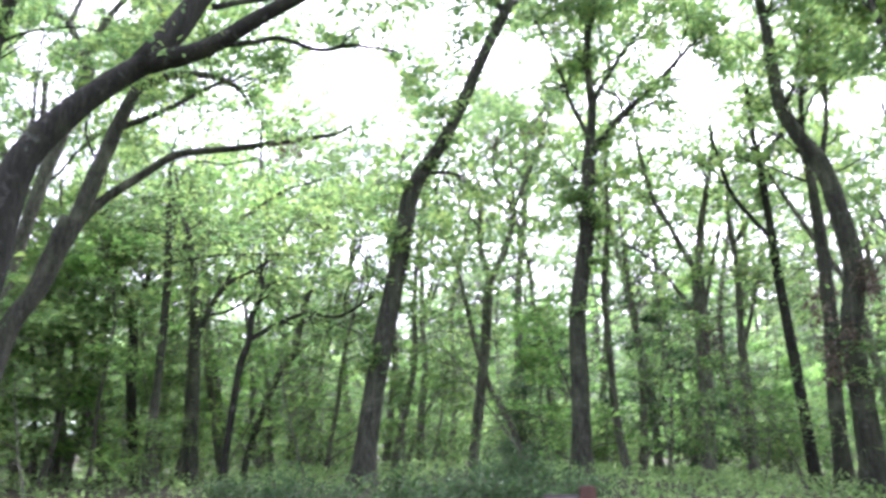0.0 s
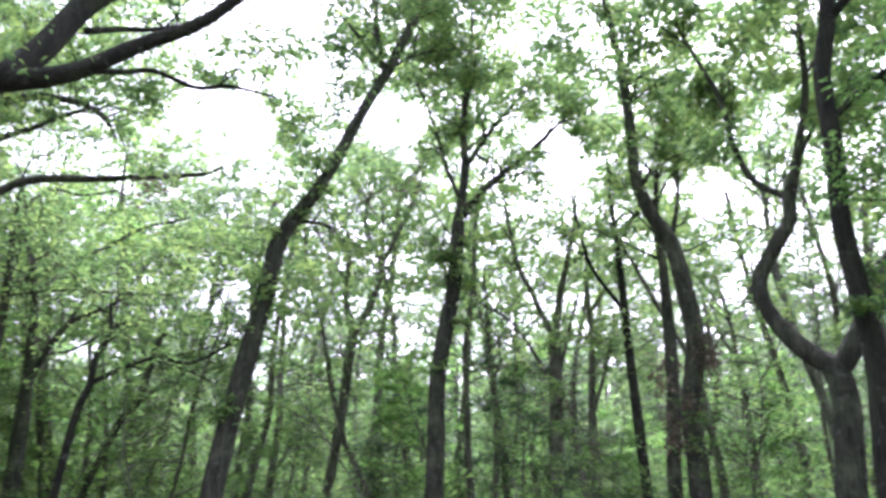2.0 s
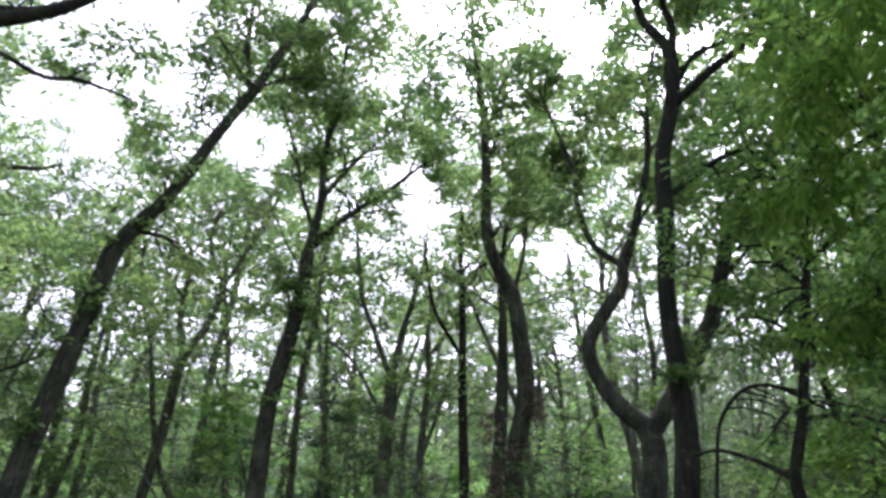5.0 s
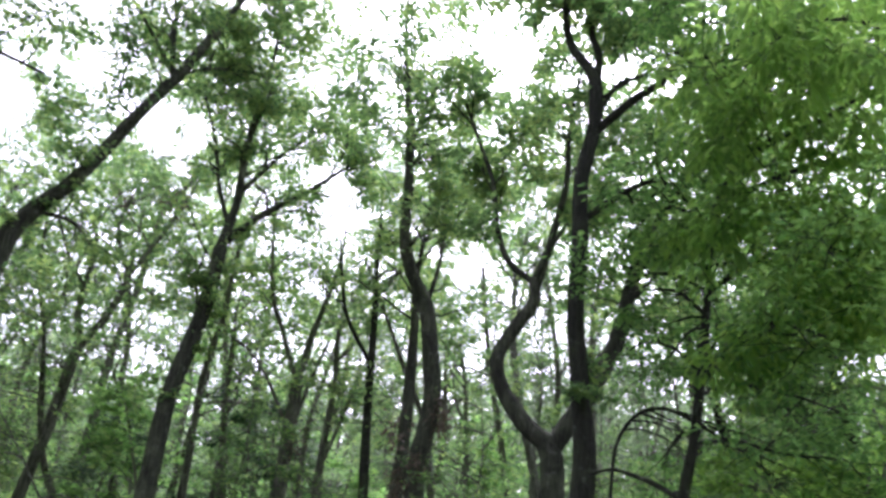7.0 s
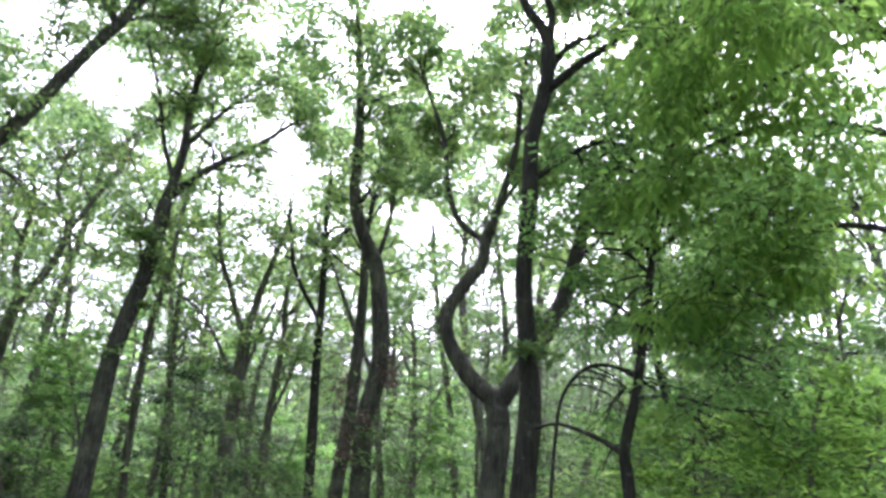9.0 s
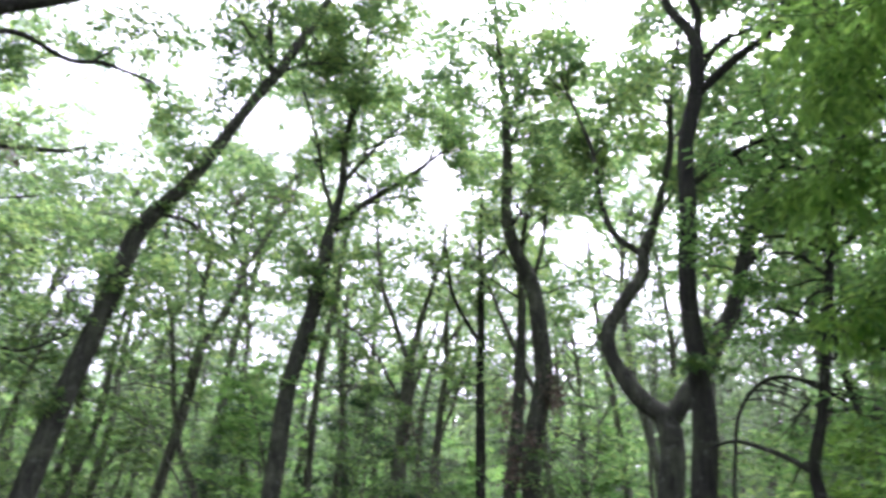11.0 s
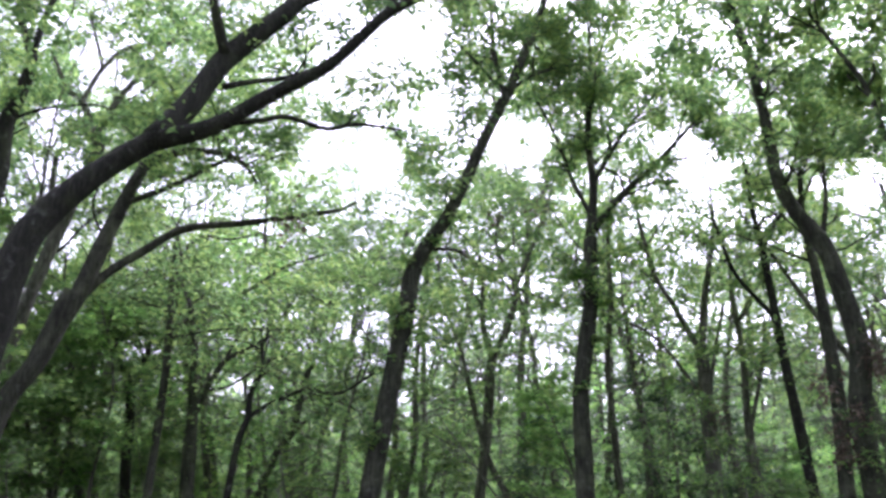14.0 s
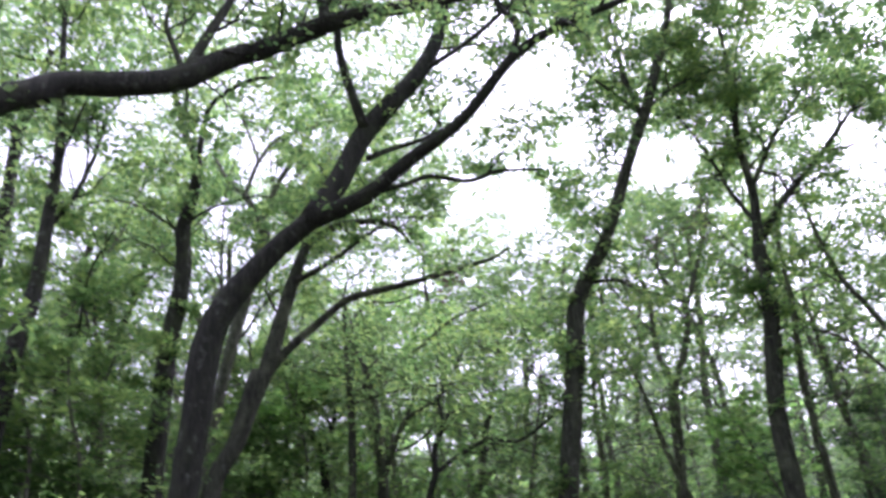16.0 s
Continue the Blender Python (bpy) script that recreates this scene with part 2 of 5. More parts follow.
def open_air(p):
    """True for the places p that lie in one of the openings of the canopy."""
    hit = np.zeros(len(p), bool)
    way = unit(p - np.array(EYE))
    rough = np.array([0.8 * noise.noise(q * 24) + 0.9 * noise.noise(q * 60) + 0.9 * noise.noise(r * 31) for q, r in zip(map(Vector, way), map(Vector, p))])
    for a, b, ra, rb in OPENINGS:
        a, b = np.array(a), np.array(b)
        ab = b - a
        s = np.clip(((p - a) @ ab) / (ab @ ab), 0, 1)
        hit |= np.linalg.norm(p - (a + s[:, None] * ab), axis=1) < (ra + (rb - ra) * s) * (0.95 + rough)
    return hit


def branch_off(path, rng, count, start, reach, rise):
    """Side branches off a limb: wandering lines that bend up towards the light, then droop."""
    made = []
    n = len(path)
    for u in np.sort(rng.uniform(start, 1.0, count)):
        i = min(n - 2, int(u * (n - 1)))
        p, r = path[i, :3], path[i, 3]
        t = unit(path[i + 1, :3] - path[i, :3])
        side = rng.normal(0, 1, 3)
        side = unit(side - t * (side @ t))
        d = unit(side + t * 0.55 + np.array([0, 0, rise]))
        L = reach * rng.uniform(0.45, 1.15) * (1.0 if u < 0.85 else 0.8)
        r0 = min(r * 0.55, 0.010 + L * 0.011)
        line, q = [(*p, r0)], p.copy()
        for k in range(1, 6):
            d = unit(d + rng.normal(0, 0.3, 3) + np.array([0, 0, 0.10 - 0.05 * k]))
            q = q + d * L / 5
            line.append((*q, max(0.004, r0 * (0.895 - 0.14 * k))))
        made.append(np.array(line))
    return made


def foliage(limbs, rng, wood, green, twigs, reach, start, per_tip, length, width, rise=0.25, spread=0.2, tilt=0.55, droop=0.0, fine=True, keep_open=True, tip_wood=True):
    """Branchlets and leaves for a crown: every limb sends out branches, these send out level fans of twigs, and the leaves
    stand in rosettes along the twigs, so that the foliage lies in ragged layers with air between them."""
    anchors, weight = [], []
    for path, count in limbs:
        for b in branch_off(path, rng, math.ceil(count * 1.3), start, reach, rise):
            if keep_open and open_air(b[-1:, :3])[0] and open_air(b[3:4, :3])[0]:
                continue
            tube(wood, spline(b, 2) if tip_wood else b[[0, 2, 3, 5]], 4, rng)
            full = rng.uniform(0.7, 1.2)
            for k in branch_off(spline(b, 2), rng, twigs, 0.35, reach * 0.5, rise * 0.5):
                lush = rng.choice((0.15, 0.8, 1.4))
                k[:, 2] = k[0, 2] + (k[:, 2] - k[0, 2]) * 0.6 - droop * 0.12 * np.linspace(0, 1, 6) ** 2
                if tip_wood:
                    tube(wood, k[[0, 2, 5]], 3, rng)
                anchors += [k[2, :3], k[3, :3], k[4, :3], k[5, :3]]
                weight += [0.4 * full * lush, 0.8 * full * lush, full * lush, 1.2 * full * lush]
            anchors += [b[4, :3], b[5, :3]]
            weight += [full, full]
    if not anchors:
        return
    a, weight = np.array(anchors), np.array(weight)
    if keep_open:
        shut = ~open_air(a)
        a, weight = a[shut], weight[shut]
    n = rng.poisson(per_tip * 0.8 * weight * rng.uniform(0.3, 1.7, len(a)))
    at = np.repeat(a, n, 0)
    off = rng.normal(0, 1, at.shape) * np.array([spread, spread, spread * 0.42]) * 0.56
    if droop:
        off[:, 2] -= np.abs(rng.normal(0, spread * droop, len(at)))
    at = at + off
    way = unit(off)
    if keep_open:
        shut = ~open_air(at)
        at, way = at[shut], way[shut]
    leaves(green, at, rng, length, width, tilt, droop, fine, way)


# openings in the canopy: two ends of each and the radius there
OPENINGS = []
OPENINGS += [
    ((-0.5, 4.4, 3.8), (-6.1, 53.2, 28.5), 0.19, 2.25),
    ((-0.7, 4.4, 3.8), (-8.6, 52.6, 29.2), 0.14, 1.65),
    ((0.6, 4.4, 3.8), (6.7, 53.1, 28.6), 0.13, 1.52),
    ((1.5, 4.3, 3.6), (18.3, 51.2, 26.8), 0.14, 1.73),
    ((2.4, 4.0, 3.3), (28.6, 48.0, 23.2), 0.12, 1.39),
    ((0.4, 4.4, 3.8), (5.2, 52.9, 29.3), 0.12, 1.39),
    ((2.2, 3.4, 4.4), (26.8, 40.4, 36.9), 0.14, 1.73),
    ((2.3, 4.1, 3.3), (27.8, 48.8, 22.6), 0.10, 1.21),
    ((-0.1, 4.1, 4.3), (-1.5, 49.4, 35.5), 0.12, 1.39),
    ((-2.8, 3.3, 3.9), (-34.0, 39.8, 30.8), 0.13, 1.52),
]
OPENINGS += [
    ((-2.2, 3.9, 3.8), (-26.5, 46.6, 28.5), 0.11, 1.30),
    ((-1.9, 3.9, 4.0), (-9.3, 18.7, 13.4), 0.17, 0.80),
    ((2.1, 1.6, 3.0), (5.3, 4.0, 5.2), 0.08, 0.20),
    ((2.0, 2.2, 2.0), (5.3, 5.7, 2.9), 0.08, 0.20),
    ((2.1, 2.1, 1.9), (5.4, 5.4, 2.6), 0.07, 0.17),
    ((1.9, 2.2, 2.3), (5.9, 6.8, 4.1), 0.07, 0.20),
    ((1.8, 2.3, 2.2), (5.0, 6.2, 3.5), 0.05, 0.13),
    ((1.8, 2.2, 2.6), (4.8, 6.0, 4.4), 0.05, 0.13),
    ((2.5, 1.4, 2.3), (8.5, 4.6, 4.2), 0.08, 0.27),
    ((2.5, 1.3, 2.5), (8.3, 4.4, 4.9), 0.08, 0.25),
]
OPENINGS += [
    ((2.6, 1.4, 2.1), (8.6, 4.8, 3.4), 0.08, 0.26),
    ((2.6, 1.5, 1.9), (6.9, 3.9, 2.5), 0.07, 0.19),
    ((2.0, 2.0, 2.5), (6.5, 6.2, 4.6), 0.06, 0.19),
    ((2.2, 1.8, 2.5), (6.9, 5.8, 4.6), 0.05, 0.14),
    ((1.9, 2.1, 2.5), (6.0, 6.6, 4.6), 0.05, 0.14),
    ((2.4, 1.7, 2.2), (5.6, 3.9, 3.1), 0.05, 0.12),
    ((1.8, 1.7, 3.2), (5.5, 5.4, 6.7), 0.05, 0.16),
    ((1.7, 2.0, 2.9), (5.1, 6.2, 5.9), 0.07, 0.22),
    ((1.8, 1.9, 2.9), (5.5, 5.8, 5.6), 0.05, 0.16),
    ((1.6, 1.9, 3.2), (5.2, 6.2, 6.9), 0.08, 0.26),
]
OPENINGS += [
    ((1.5, 1.9, 3.3), (5.0, 6.3, 7.6), 0.08, 0.26),
    ((1.7, 1.8, 3.1), (5.5, 5.9, 6.7), 0.07, 0.21),
    ((-1.3, 2.1, 3.3), (-3.6, 5.9, 6.6), 0.13, 0.38),
    ((-1.2, 2.0, 3.4), (-3.4, 5.9, 7.1), 0.10, 0.29),
    ((-1.1, 2.1, 3.3), (-3.3, 6.1, 6.9), 0.10, 0.29),
    ((-0.9, 2.5, 2.9), (-3.0, 8.6, 6.5), 0.10, 0.34),
    ((-1.0, 2.5, 2.8), (-3.6, 8.4, 6.0), 0.08, 0.28),
    ((-0.7, 2.4, 3.1), (-2.5, 8.9, 7.5), 0.09, 0.32),
]
# where bunches of dead leaves hang, and their size
DEAD_BUNCHES = [(2.12, 16.97, 8.63, 0.42), (1.25, 16.95, 8.32, 0.22), (6.21, 11.31, 3.72, 0.26), (5.79, 11.64, 2.76, 0.24), (5.09, 15.06, 3.62, 0.30), (-2.47, 12.05, 6.44, 0.28), (2.08, 17.07, 8.70, 0.25), (5.50, 11.45, 3.42, 0.20), (6.15, 11.11, 3.80, 0.22), (5.58, 11.30, 2.46, 0.20), (5.77, 11.20, 2.99, 0.16), (6.50, 13.07, 3.92, 0.15), (6.45, 13.10, 2.92, 0.18)]


# where the middle-distance oaks stand: bearing in degrees (right is positive), metres away, height
MID_OAKS = [(-50, 20, 16), (-43, 24, 16), (-37, 19, 14), (-30, 24, 16), (-22, 26, 15), (-7, 27, 16), (-2, 23, 14), (8, 24, 15), (17, 26, 15)]
MID_OAKS += [(27, 27, 12.5), (31, 22, 11), (36.5, 18, 15), (40, 21, 15), (47, 18, 15), (50, 18, 15), (55, 20, 15), (60, 25, 15), (64, 28, 15), (57.5, 15, 13), (62, 18, 14), (53, 24, 15),
            (-4.5, 24, 16), (-9.5, 25, 15), (0, 27, 16), (5.5, 22, 16), (14.5, 22, 16), (11, 25, 16), (20, 27, 16), (-15.5, 22, 13),
            (-46, 15.5, 13), (-40, 15, 13), (-34.5, 16, 13), (34, 25, 16), (38.5, 26, 16), (-31, 21, 14.5), (-26, 20, 14), (-18, 24, 15)]
CLOSE_TREES = [(-27, 17, 1.1), (50, 11, 0.8), (-46, 12.5, 1.0), (-40, 12, 1.05), (-50, 12, 1.1), (-35, 14.5, 1.0), (-48, 8.5, 0.9), (-43.5, 13.5, 0.9), (-38, 13, 0.85), (-36, 12, 0.85), (51.5, 14, 1.35), (56.5, 16, 1.1), (55.5, 18, 1.5), (50, 14.5, 1.3), (-27, 19, 0.75), (-22, 21, 0.8), (-31, 17, 0.8), (-17, 22, 0.8)]
SLIM_TREES = [(-27, 18, 0.95), (-25.5, 19, 1.0), (-23, 18.5, 1.05), (-18.5, 18.5, 1.1), (-15.5, 19, 1.15), (-12.2, 18.5, 1.1), (-4, 18, 1.1),
              (5.5, 17.5, 1.1), (12.5, 17, 1.1), (21, 18, 1.1), (58, 18, 0.9), (61, 22, 1.0), (-33, 13, 1.0), (-38, 14, 1.0), (29, 16, 1.0)]
TALLER_SLIM = [(-25, 20.5, 1.45), (-20, 21.5, 1.5), (-15.5, 22, 1.5), (-11, 21.5, 1.4), (-22.5, 23, 1.6), (-28, 22, 1.4)]
SAPLINGS = [(-27.5, 12.5, 0.8), (-20.5, 16.2, 0.9), (-15.5, 16.2, 0.8), (-9.5, 13.4, 0.9), (58, 12.5, 1.9), (60.5, 14, 2.1), (63, 13, 1.9), (55.5, 13, 1.8), (-3, 14.4, 0.8), (0.2, 14.8, 0.7),
            (5.8, 14.2, 0.95), (12.8, 14.6, 1.1), (15.5, 13.2, 0.9), (20.5, 14.4, 1.1), (23.6, 13.4, 0.9), (29.5, 13.6, 1.1), (33, 12.4, 1.0), (-32, 13, 1.1)]
YOUNG_MAPLES = [(51, 9.5, 0.72), (54.5, 8.8, 0.75), (58, 9.2, 1.0), (56, 7.2, 0.7)]


# ---- the ground ----
def build_ground():
    radii = np.concatenate([np.linspace(0, 24, 61), np.geomspace(25, 900, 34)])
    sides = 150
    v = [(0, 0, ground_height(0, 0))]
    for r in radii[1:]:
        for k in range(sides):
            a = 2 * math.pi * k / sides
            x, y = r * math.cos(a), r * math.sin(a)
            v.append((x, y, ground_height(x, y)))
    h = Heap()
    k = np.arange(sides)
    k2 = (k + 1) % sides
    rows = [np.stack([1 + i * sides + k, 1 + (i + 1) * sides + k, 1 + (i + 1) * sides + k2, 1 + i * sides + k2], -1) for i in range(len(radii) - 2)]
    h.add(np.array(v), np.concatenate(rows))
    h.f.append(np.stack([np.zeros(sides, int), 1 + k, 1 + k2], -1))
    ob = h.object("ground", SOIL)
    return tagged(ob, "woodland floor of dark soil and low green plants", "ground", kind="structure")


build_ground()


# ---- the trees that stand near, one by one ----
def oak(name, label, trunk, limbs, seed, bark=None, leaf=None, count=9, reach=1.5, per_tip=13, twigs=7, trunk_from=0.45,
        start=0.3, length=0.1, width=0.054, rise=0.25, spread=0.16, tilt=0.7, droop=0.0, crown_limbs=2, trunk_count=None, fine=True, bare_limbs=(), shoots=0):
    """A tree from its trunk and main limbs, given as lines of x, y, z, radius."""
    rng = np.random.default_rng(seed)
    thing = new(name)
    x, y, z, r = trunk[0]
    x2, y2, z2 = trunk[1][:3]
    g = ground_height(x, y) - 0.08
    lean = 0.5 / max(0.5, abs(z2 - z))
    line = list(trunk)
    if z > g + 0.25:
        drop = z - g
        line = [(x + (x - x2) * lean * drop * 0.6, y + (y - y2) * lean * drop * 0.6, g, r * 1.12)] + line
    else:
        line[0] = (x, y, g, r)
    thing.location = (line[0][0], line[0][1], g)
    base = np.array([*thing.location, 0.0])
    wood, twig_wood, green = Heap(), Heap(), Heap()
    path = spline(line, 6)
    big = path[:, 3].max() > 0.1
    tube(wood, path - base, 14 if big else 9, rng, 0.045, 0.55)
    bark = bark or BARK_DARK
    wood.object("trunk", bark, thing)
    leafy = []
    for k, limb in enumerate(limbs):
        lp = spline(limb, 5)
        # the limb's foot lies inside the stem that carries it
        h = Heap()
        tube(h, lp - base, 10 if lp[0, 3] > 0.05 else 7, rng, 0.04)
        h.object("limb", bark, thing)
        span = np.linalg.norm(np.diff(lp[:, :3], axis=0), axis=1).sum()
        if k not in bare_limbs:
            leafy.append((lp, max(3, int(count * span / 3.0))))
    top = path[int(len(path) * trunk_from):]
    leafy.append((top, count if trunk_count is None else trunk_count))
    # the upper crown, carried on by the limbs that point up
    for lp in sorted((l for l, _ in leafy), key=lambda l: -l[-1, 2])[:crown_limbs]:
        for b in branch_off(lp, rng, 3, 0.9, reach * 1.7, 0.9):
            tube(twig_wood, b - base, 5, rng)
            leafy.append((spline(b, 3), max(3, count // 2)))
    local = [(l, c) for l, c in leafy]
    fw, fg = Heap(), Heap()
    foliage(local, rng, fw, fg, twigs, reach, start, per_tip, length, width, rise, spread, tilt, droop, fine, tip_wood=fine != "chip")
    if shoots:
        foliage([(path[len(path) // 5:], shoots)], rng, fw, fg, 3, 0.62, 0.0, 9, length, width, 0.4, 0.09, tilt, 0.0, fine)
    for v in fw.v:
        v -= base[:3]
    for v in fg.v:
        v -= base[:3]
    for v, f in ((twig_wood, fw),):
        off = v.n
        v.v += f.v
        v.f += [k + off for k in f.f]
        v.n += f.n
    tagged(twig_wood.object("twig_growth", bark, thing), kind="stuff")
    fg.object("crown", leaf or LEAF_OAK, thing, smooth=False)
    return tagged(thing, label, "tree")


boughs = []
boughs.append([(-3.64, 8.77, 6.24, 0.160), (-3.34, 9.07, 6.92, 0.161), (-2.98, 9.37, 7.85, 0.155), (-2.23, 9.75, 8.93, 0.134), (-1.90, 9.99, 9.79, 0.109), (-1.72, 10.19, 10.85, 0.089), (-1.57, 10.38, 11.87, 0.068)])
boughs.append([(-2.98, 9.23, 7.81, 0.084), (-3.10, 9.04, 8.36, 0.070), (-3.19, 8.86, 8.97, 0.060), (-3.17, 8.72, 9.38, 0.054), (-3.26, 8.54, 10.00, 0.046), (-3.31, 8.37, 10.53, 0.032)])
boughs.append([(-2.96, 9.24, 7.29, 0.048), (-2.64, 9.61, 7.60, 0.039), (-2.33, 9.97, 7.87, 0.033), (-1.98, 10.31, 8.23, 0.023)])
boughs.append([(-3.68, 8.76, 6.21, 0.141), (-2.95, 8.88, 6.47, 0.116), (-2.23, 8.94, 6.96, 0.098), (-1.47, 8.95, 7.42, 0.085), (-0.66, 8.90, 8.21, 0.073), (0.10, 8.79, 8.48, 0.059), (0.87, 8.60, 8.49, 0.041), (1.40, 8.38, 8.61, 0.025)])
boughs.append([(-0.71, 8.97, 8.27, 0.050), (-0.57, 8.98, 8.73, 0.044), (-0.76, 8.97, 9.18, 0.038), (-0.89, 8.96, 9.85, 0.028)])
boughs.append([(-2.14, 9.77, 8.97, 0.045), (-1.42, 10.07, 9.58, 0.042), (-0.89, 10.29, 10.15, 0.035), (-0.43, 10.49, 10.72, 0.024)])
boughs.append([(-2.96, 9.03, 6.59, 0.039), (-2.45, 9.39, 6.84, 0.037), (-2.17, 9.66, 7.04, 0.035), (-1.66, 9.96, 7.01, 0.031), (-1.26, 10.22, 7.22, 0.029), (-0.61, 10.48, 7.25, 0.018)])
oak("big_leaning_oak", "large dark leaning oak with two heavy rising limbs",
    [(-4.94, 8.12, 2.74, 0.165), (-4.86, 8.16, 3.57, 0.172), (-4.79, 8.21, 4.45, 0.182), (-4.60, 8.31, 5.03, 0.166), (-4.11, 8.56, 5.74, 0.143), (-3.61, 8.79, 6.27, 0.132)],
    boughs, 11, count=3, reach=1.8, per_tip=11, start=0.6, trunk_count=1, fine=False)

boughs = []
boughs.append([(-4.69, 11.05, 6.99, 0.088), (-4.24, 11.23, 7.34, 0.068), (-3.59, 11.45, 7.41, 0.051), (-3.23, 11.56, 7.24, 0.037), (-3.04, 11.61, 6.95, 0.023)])
boughs.append([(-5.30, 10.77, 4.74, 0.080), (-5.02, 10.99, 5.21, 0.071), (-4.60, 11.27, 5.68, 0.065), (-4.13, 11.54, 6.13, 0.062), (-3.34, 11.88, 6.35, 0.055), (-2.49, 12.18, 6.58, 0.047), (-1.81, 12.38, 6.76, 0.034), (-1.54, 12.51, 6.95, 0.020)])
boughs.append([(-4.90, 10.96, 6.32, 0.051), (-4.20, 11.06, 6.67, 0.044), (-3.71, 11.06, 6.95, 0.035), (-3.27, 11.02, 7.12, 0.022)])
boughs.append([(-4.67, 11.05, 7.01, 0.062), (-4.60, 11.44, 7.71, 0.055), (-4.38, 11.89, 8.49, 0.044), (-4.19, 12.31, 9.44, 0.031)])
oak("forked_slender_oak", "leaning grey oak with one long bare side limb",
    [(-5.94, 10.43, 3.05, 0.129), (-5.62, 10.60, 3.84, 0.139), (-5.34, 10.75, 4.86, 0.144), (-5.51, 10.66, 4.14, 0.077), (-5.28, 10.78, 4.82, 0.120), (-5.05, 10.89, 5.73, 0.116), (-4.84, 10.98, 6.50, 0.099), (-4.67, 11.05, 7.01, 0.083)],
    boughs, 12, count=6, bark=BARK_MOTTLED, reach=1.9, per_tip=14, trunk_count=2, fine=False, bare_limbs=(1,))

boughs = []
boughs.append([(-6.82, 13.36, 8.92, 0.083), (-6.86, 13.34, 9.25, 0.078), (-7.03, 13.25, 9.61, 0.062), (-7.26, 13.13, 9.72, 0.045), (-7.39, 13.05, 10.07, 0.039), (-7.56, 12.95, 10.47, 0.028)])
boughs.append([(-6.81, 13.37, 8.85, 0.078), (-6.65, 13.49, 9.10, 0.073), (-6.55, 13.59, 9.53, 0.068), (-6.44, 13.69, 9.90, 0.058), (-6.18, 13.86, 10.49, 0.053), (-5.84, 14.05, 11.25, 0.048), (-5.49, 14.24, 12.00, 0.037), (-5.23, 14.38, 12.66, 0.025)])
boughs.append([(-6.98, 13.28, 9.56, 0.045), (-6.78, 13.46, 10.39, 0.046), (-6.42, 13.72, 11.08, 0.042), (-5.74, 14.10, 11.43, 0.037), (-5.07, 14.44, 11.79, 0.025)])
boughs.append([(-6.40, 13.57, 9.80, 0.034), (-6.03, 13.62, 9.60, 0.029), (-5.73, 13.65, 9.22, 0.023)])
boughs.append([(-6.74, 13.40, 10.35, 0.034), (-6.90, 13.32, 10.94, 0.029), (-7.07, 13.23, 11.50, 0.023)])
oak("pale_oak", "pale grey oak with a crooked forked top",
    [(-7.63, 12.91, 3.45, 0.121), (-7.35, 13.08, 5.12, 0.117), (-7.05, 13.24, 6.73, 0.117), (-6.76, 13.39, 7.93, 0.116), (-6.62, 13.46, 8.70, 0.117), (-6.82, 13.36, 8.92, 0.069)],
    boughs, 13, count=4, bark=BARK_GREY_HAZE, reach=1.9, per_tip=8, trunk_count=2, fine=False)

boughs = []
boughs.append([(-6.79, 11.09, 9.06, 0.067), (-7.03, 10.94, 9.82, 0.058), (-7.24, 10.80, 10.86, 0.043), (-7.33, 10.74, 11.91, 0.027)])
boughs.append([(-6.79, 11.09, 9.12, 0.062), (-6.65, 11.02, 9.85, 0.052), (-6.45, 11.00, 10.28, 0.047), (-5.77, 11.23, 10.77, 0.038), (-4.85, 11.52, 10.73, 0.022)])
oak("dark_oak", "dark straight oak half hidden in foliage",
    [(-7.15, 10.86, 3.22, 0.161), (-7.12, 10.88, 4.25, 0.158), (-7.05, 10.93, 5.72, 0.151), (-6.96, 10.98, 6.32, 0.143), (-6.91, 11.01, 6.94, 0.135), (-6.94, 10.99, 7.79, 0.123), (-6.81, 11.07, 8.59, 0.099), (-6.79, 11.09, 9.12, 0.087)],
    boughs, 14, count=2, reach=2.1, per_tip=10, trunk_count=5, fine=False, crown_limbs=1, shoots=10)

boughs = []
boughs.append([(-7.32, 8.21, 6.54, 0.039), (-7.20, 8.53, 7.20, 0.037), (-7.13, 8.81, 8.10, 0.030), (-7.16, 9.00, 8.94, 0.022)])
oak("mossy_oak", "dark oak with leafy shoots along its trunk",
    [(-7.53, 8.02, 3.55, 0.126), (-7.49, 8.05, 4.10, 0.122), (-7.44, 8.11, 4.98, 0.118), (-7.35, 8.19, 5.62, 0.102), (-7.31, 8.22, 6.80, 0.085), (-7.29, 8.24, 7.81, 0.073), (-7.32, 8.21, 8.48, 0.058), (-7.39, 8.15, 9.70, 0.043), (-7.44, 8.10, 10.79, 0.031)],
    boughs, 15, count=6, reach=1.7, per_tip=11, fine=False, shoots=10)

boughs = []
boughs.append([(-9.80, 10.00, 9.74, 0.061), (-9.97, 9.82, 10.28, 0.051), (-10.23, 9.56, 11.04, 0.036)])
oak("tall_thin_oak", "tall thin oak with a narrow crown",
    [(-9.89, 9.91, 4.97, 0.111), (-9.83, 9.97, 6.67, 0.114), (-9.79, 10.00, 7.92, 0.114), (-9.80, 10.00, 8.69, 0.112), (-9.78, 10.02, 9.87, 0.098), (-9.67, 10.13, 10.52, 0.068), (-9.55, 10.23, 11.74, 0.047)],
    boughs, 16, count=5, reach=1.8, per_tip=9, trunk_count=4, fine=False, crown_limbs=1, spread=0.19, shoots=6)

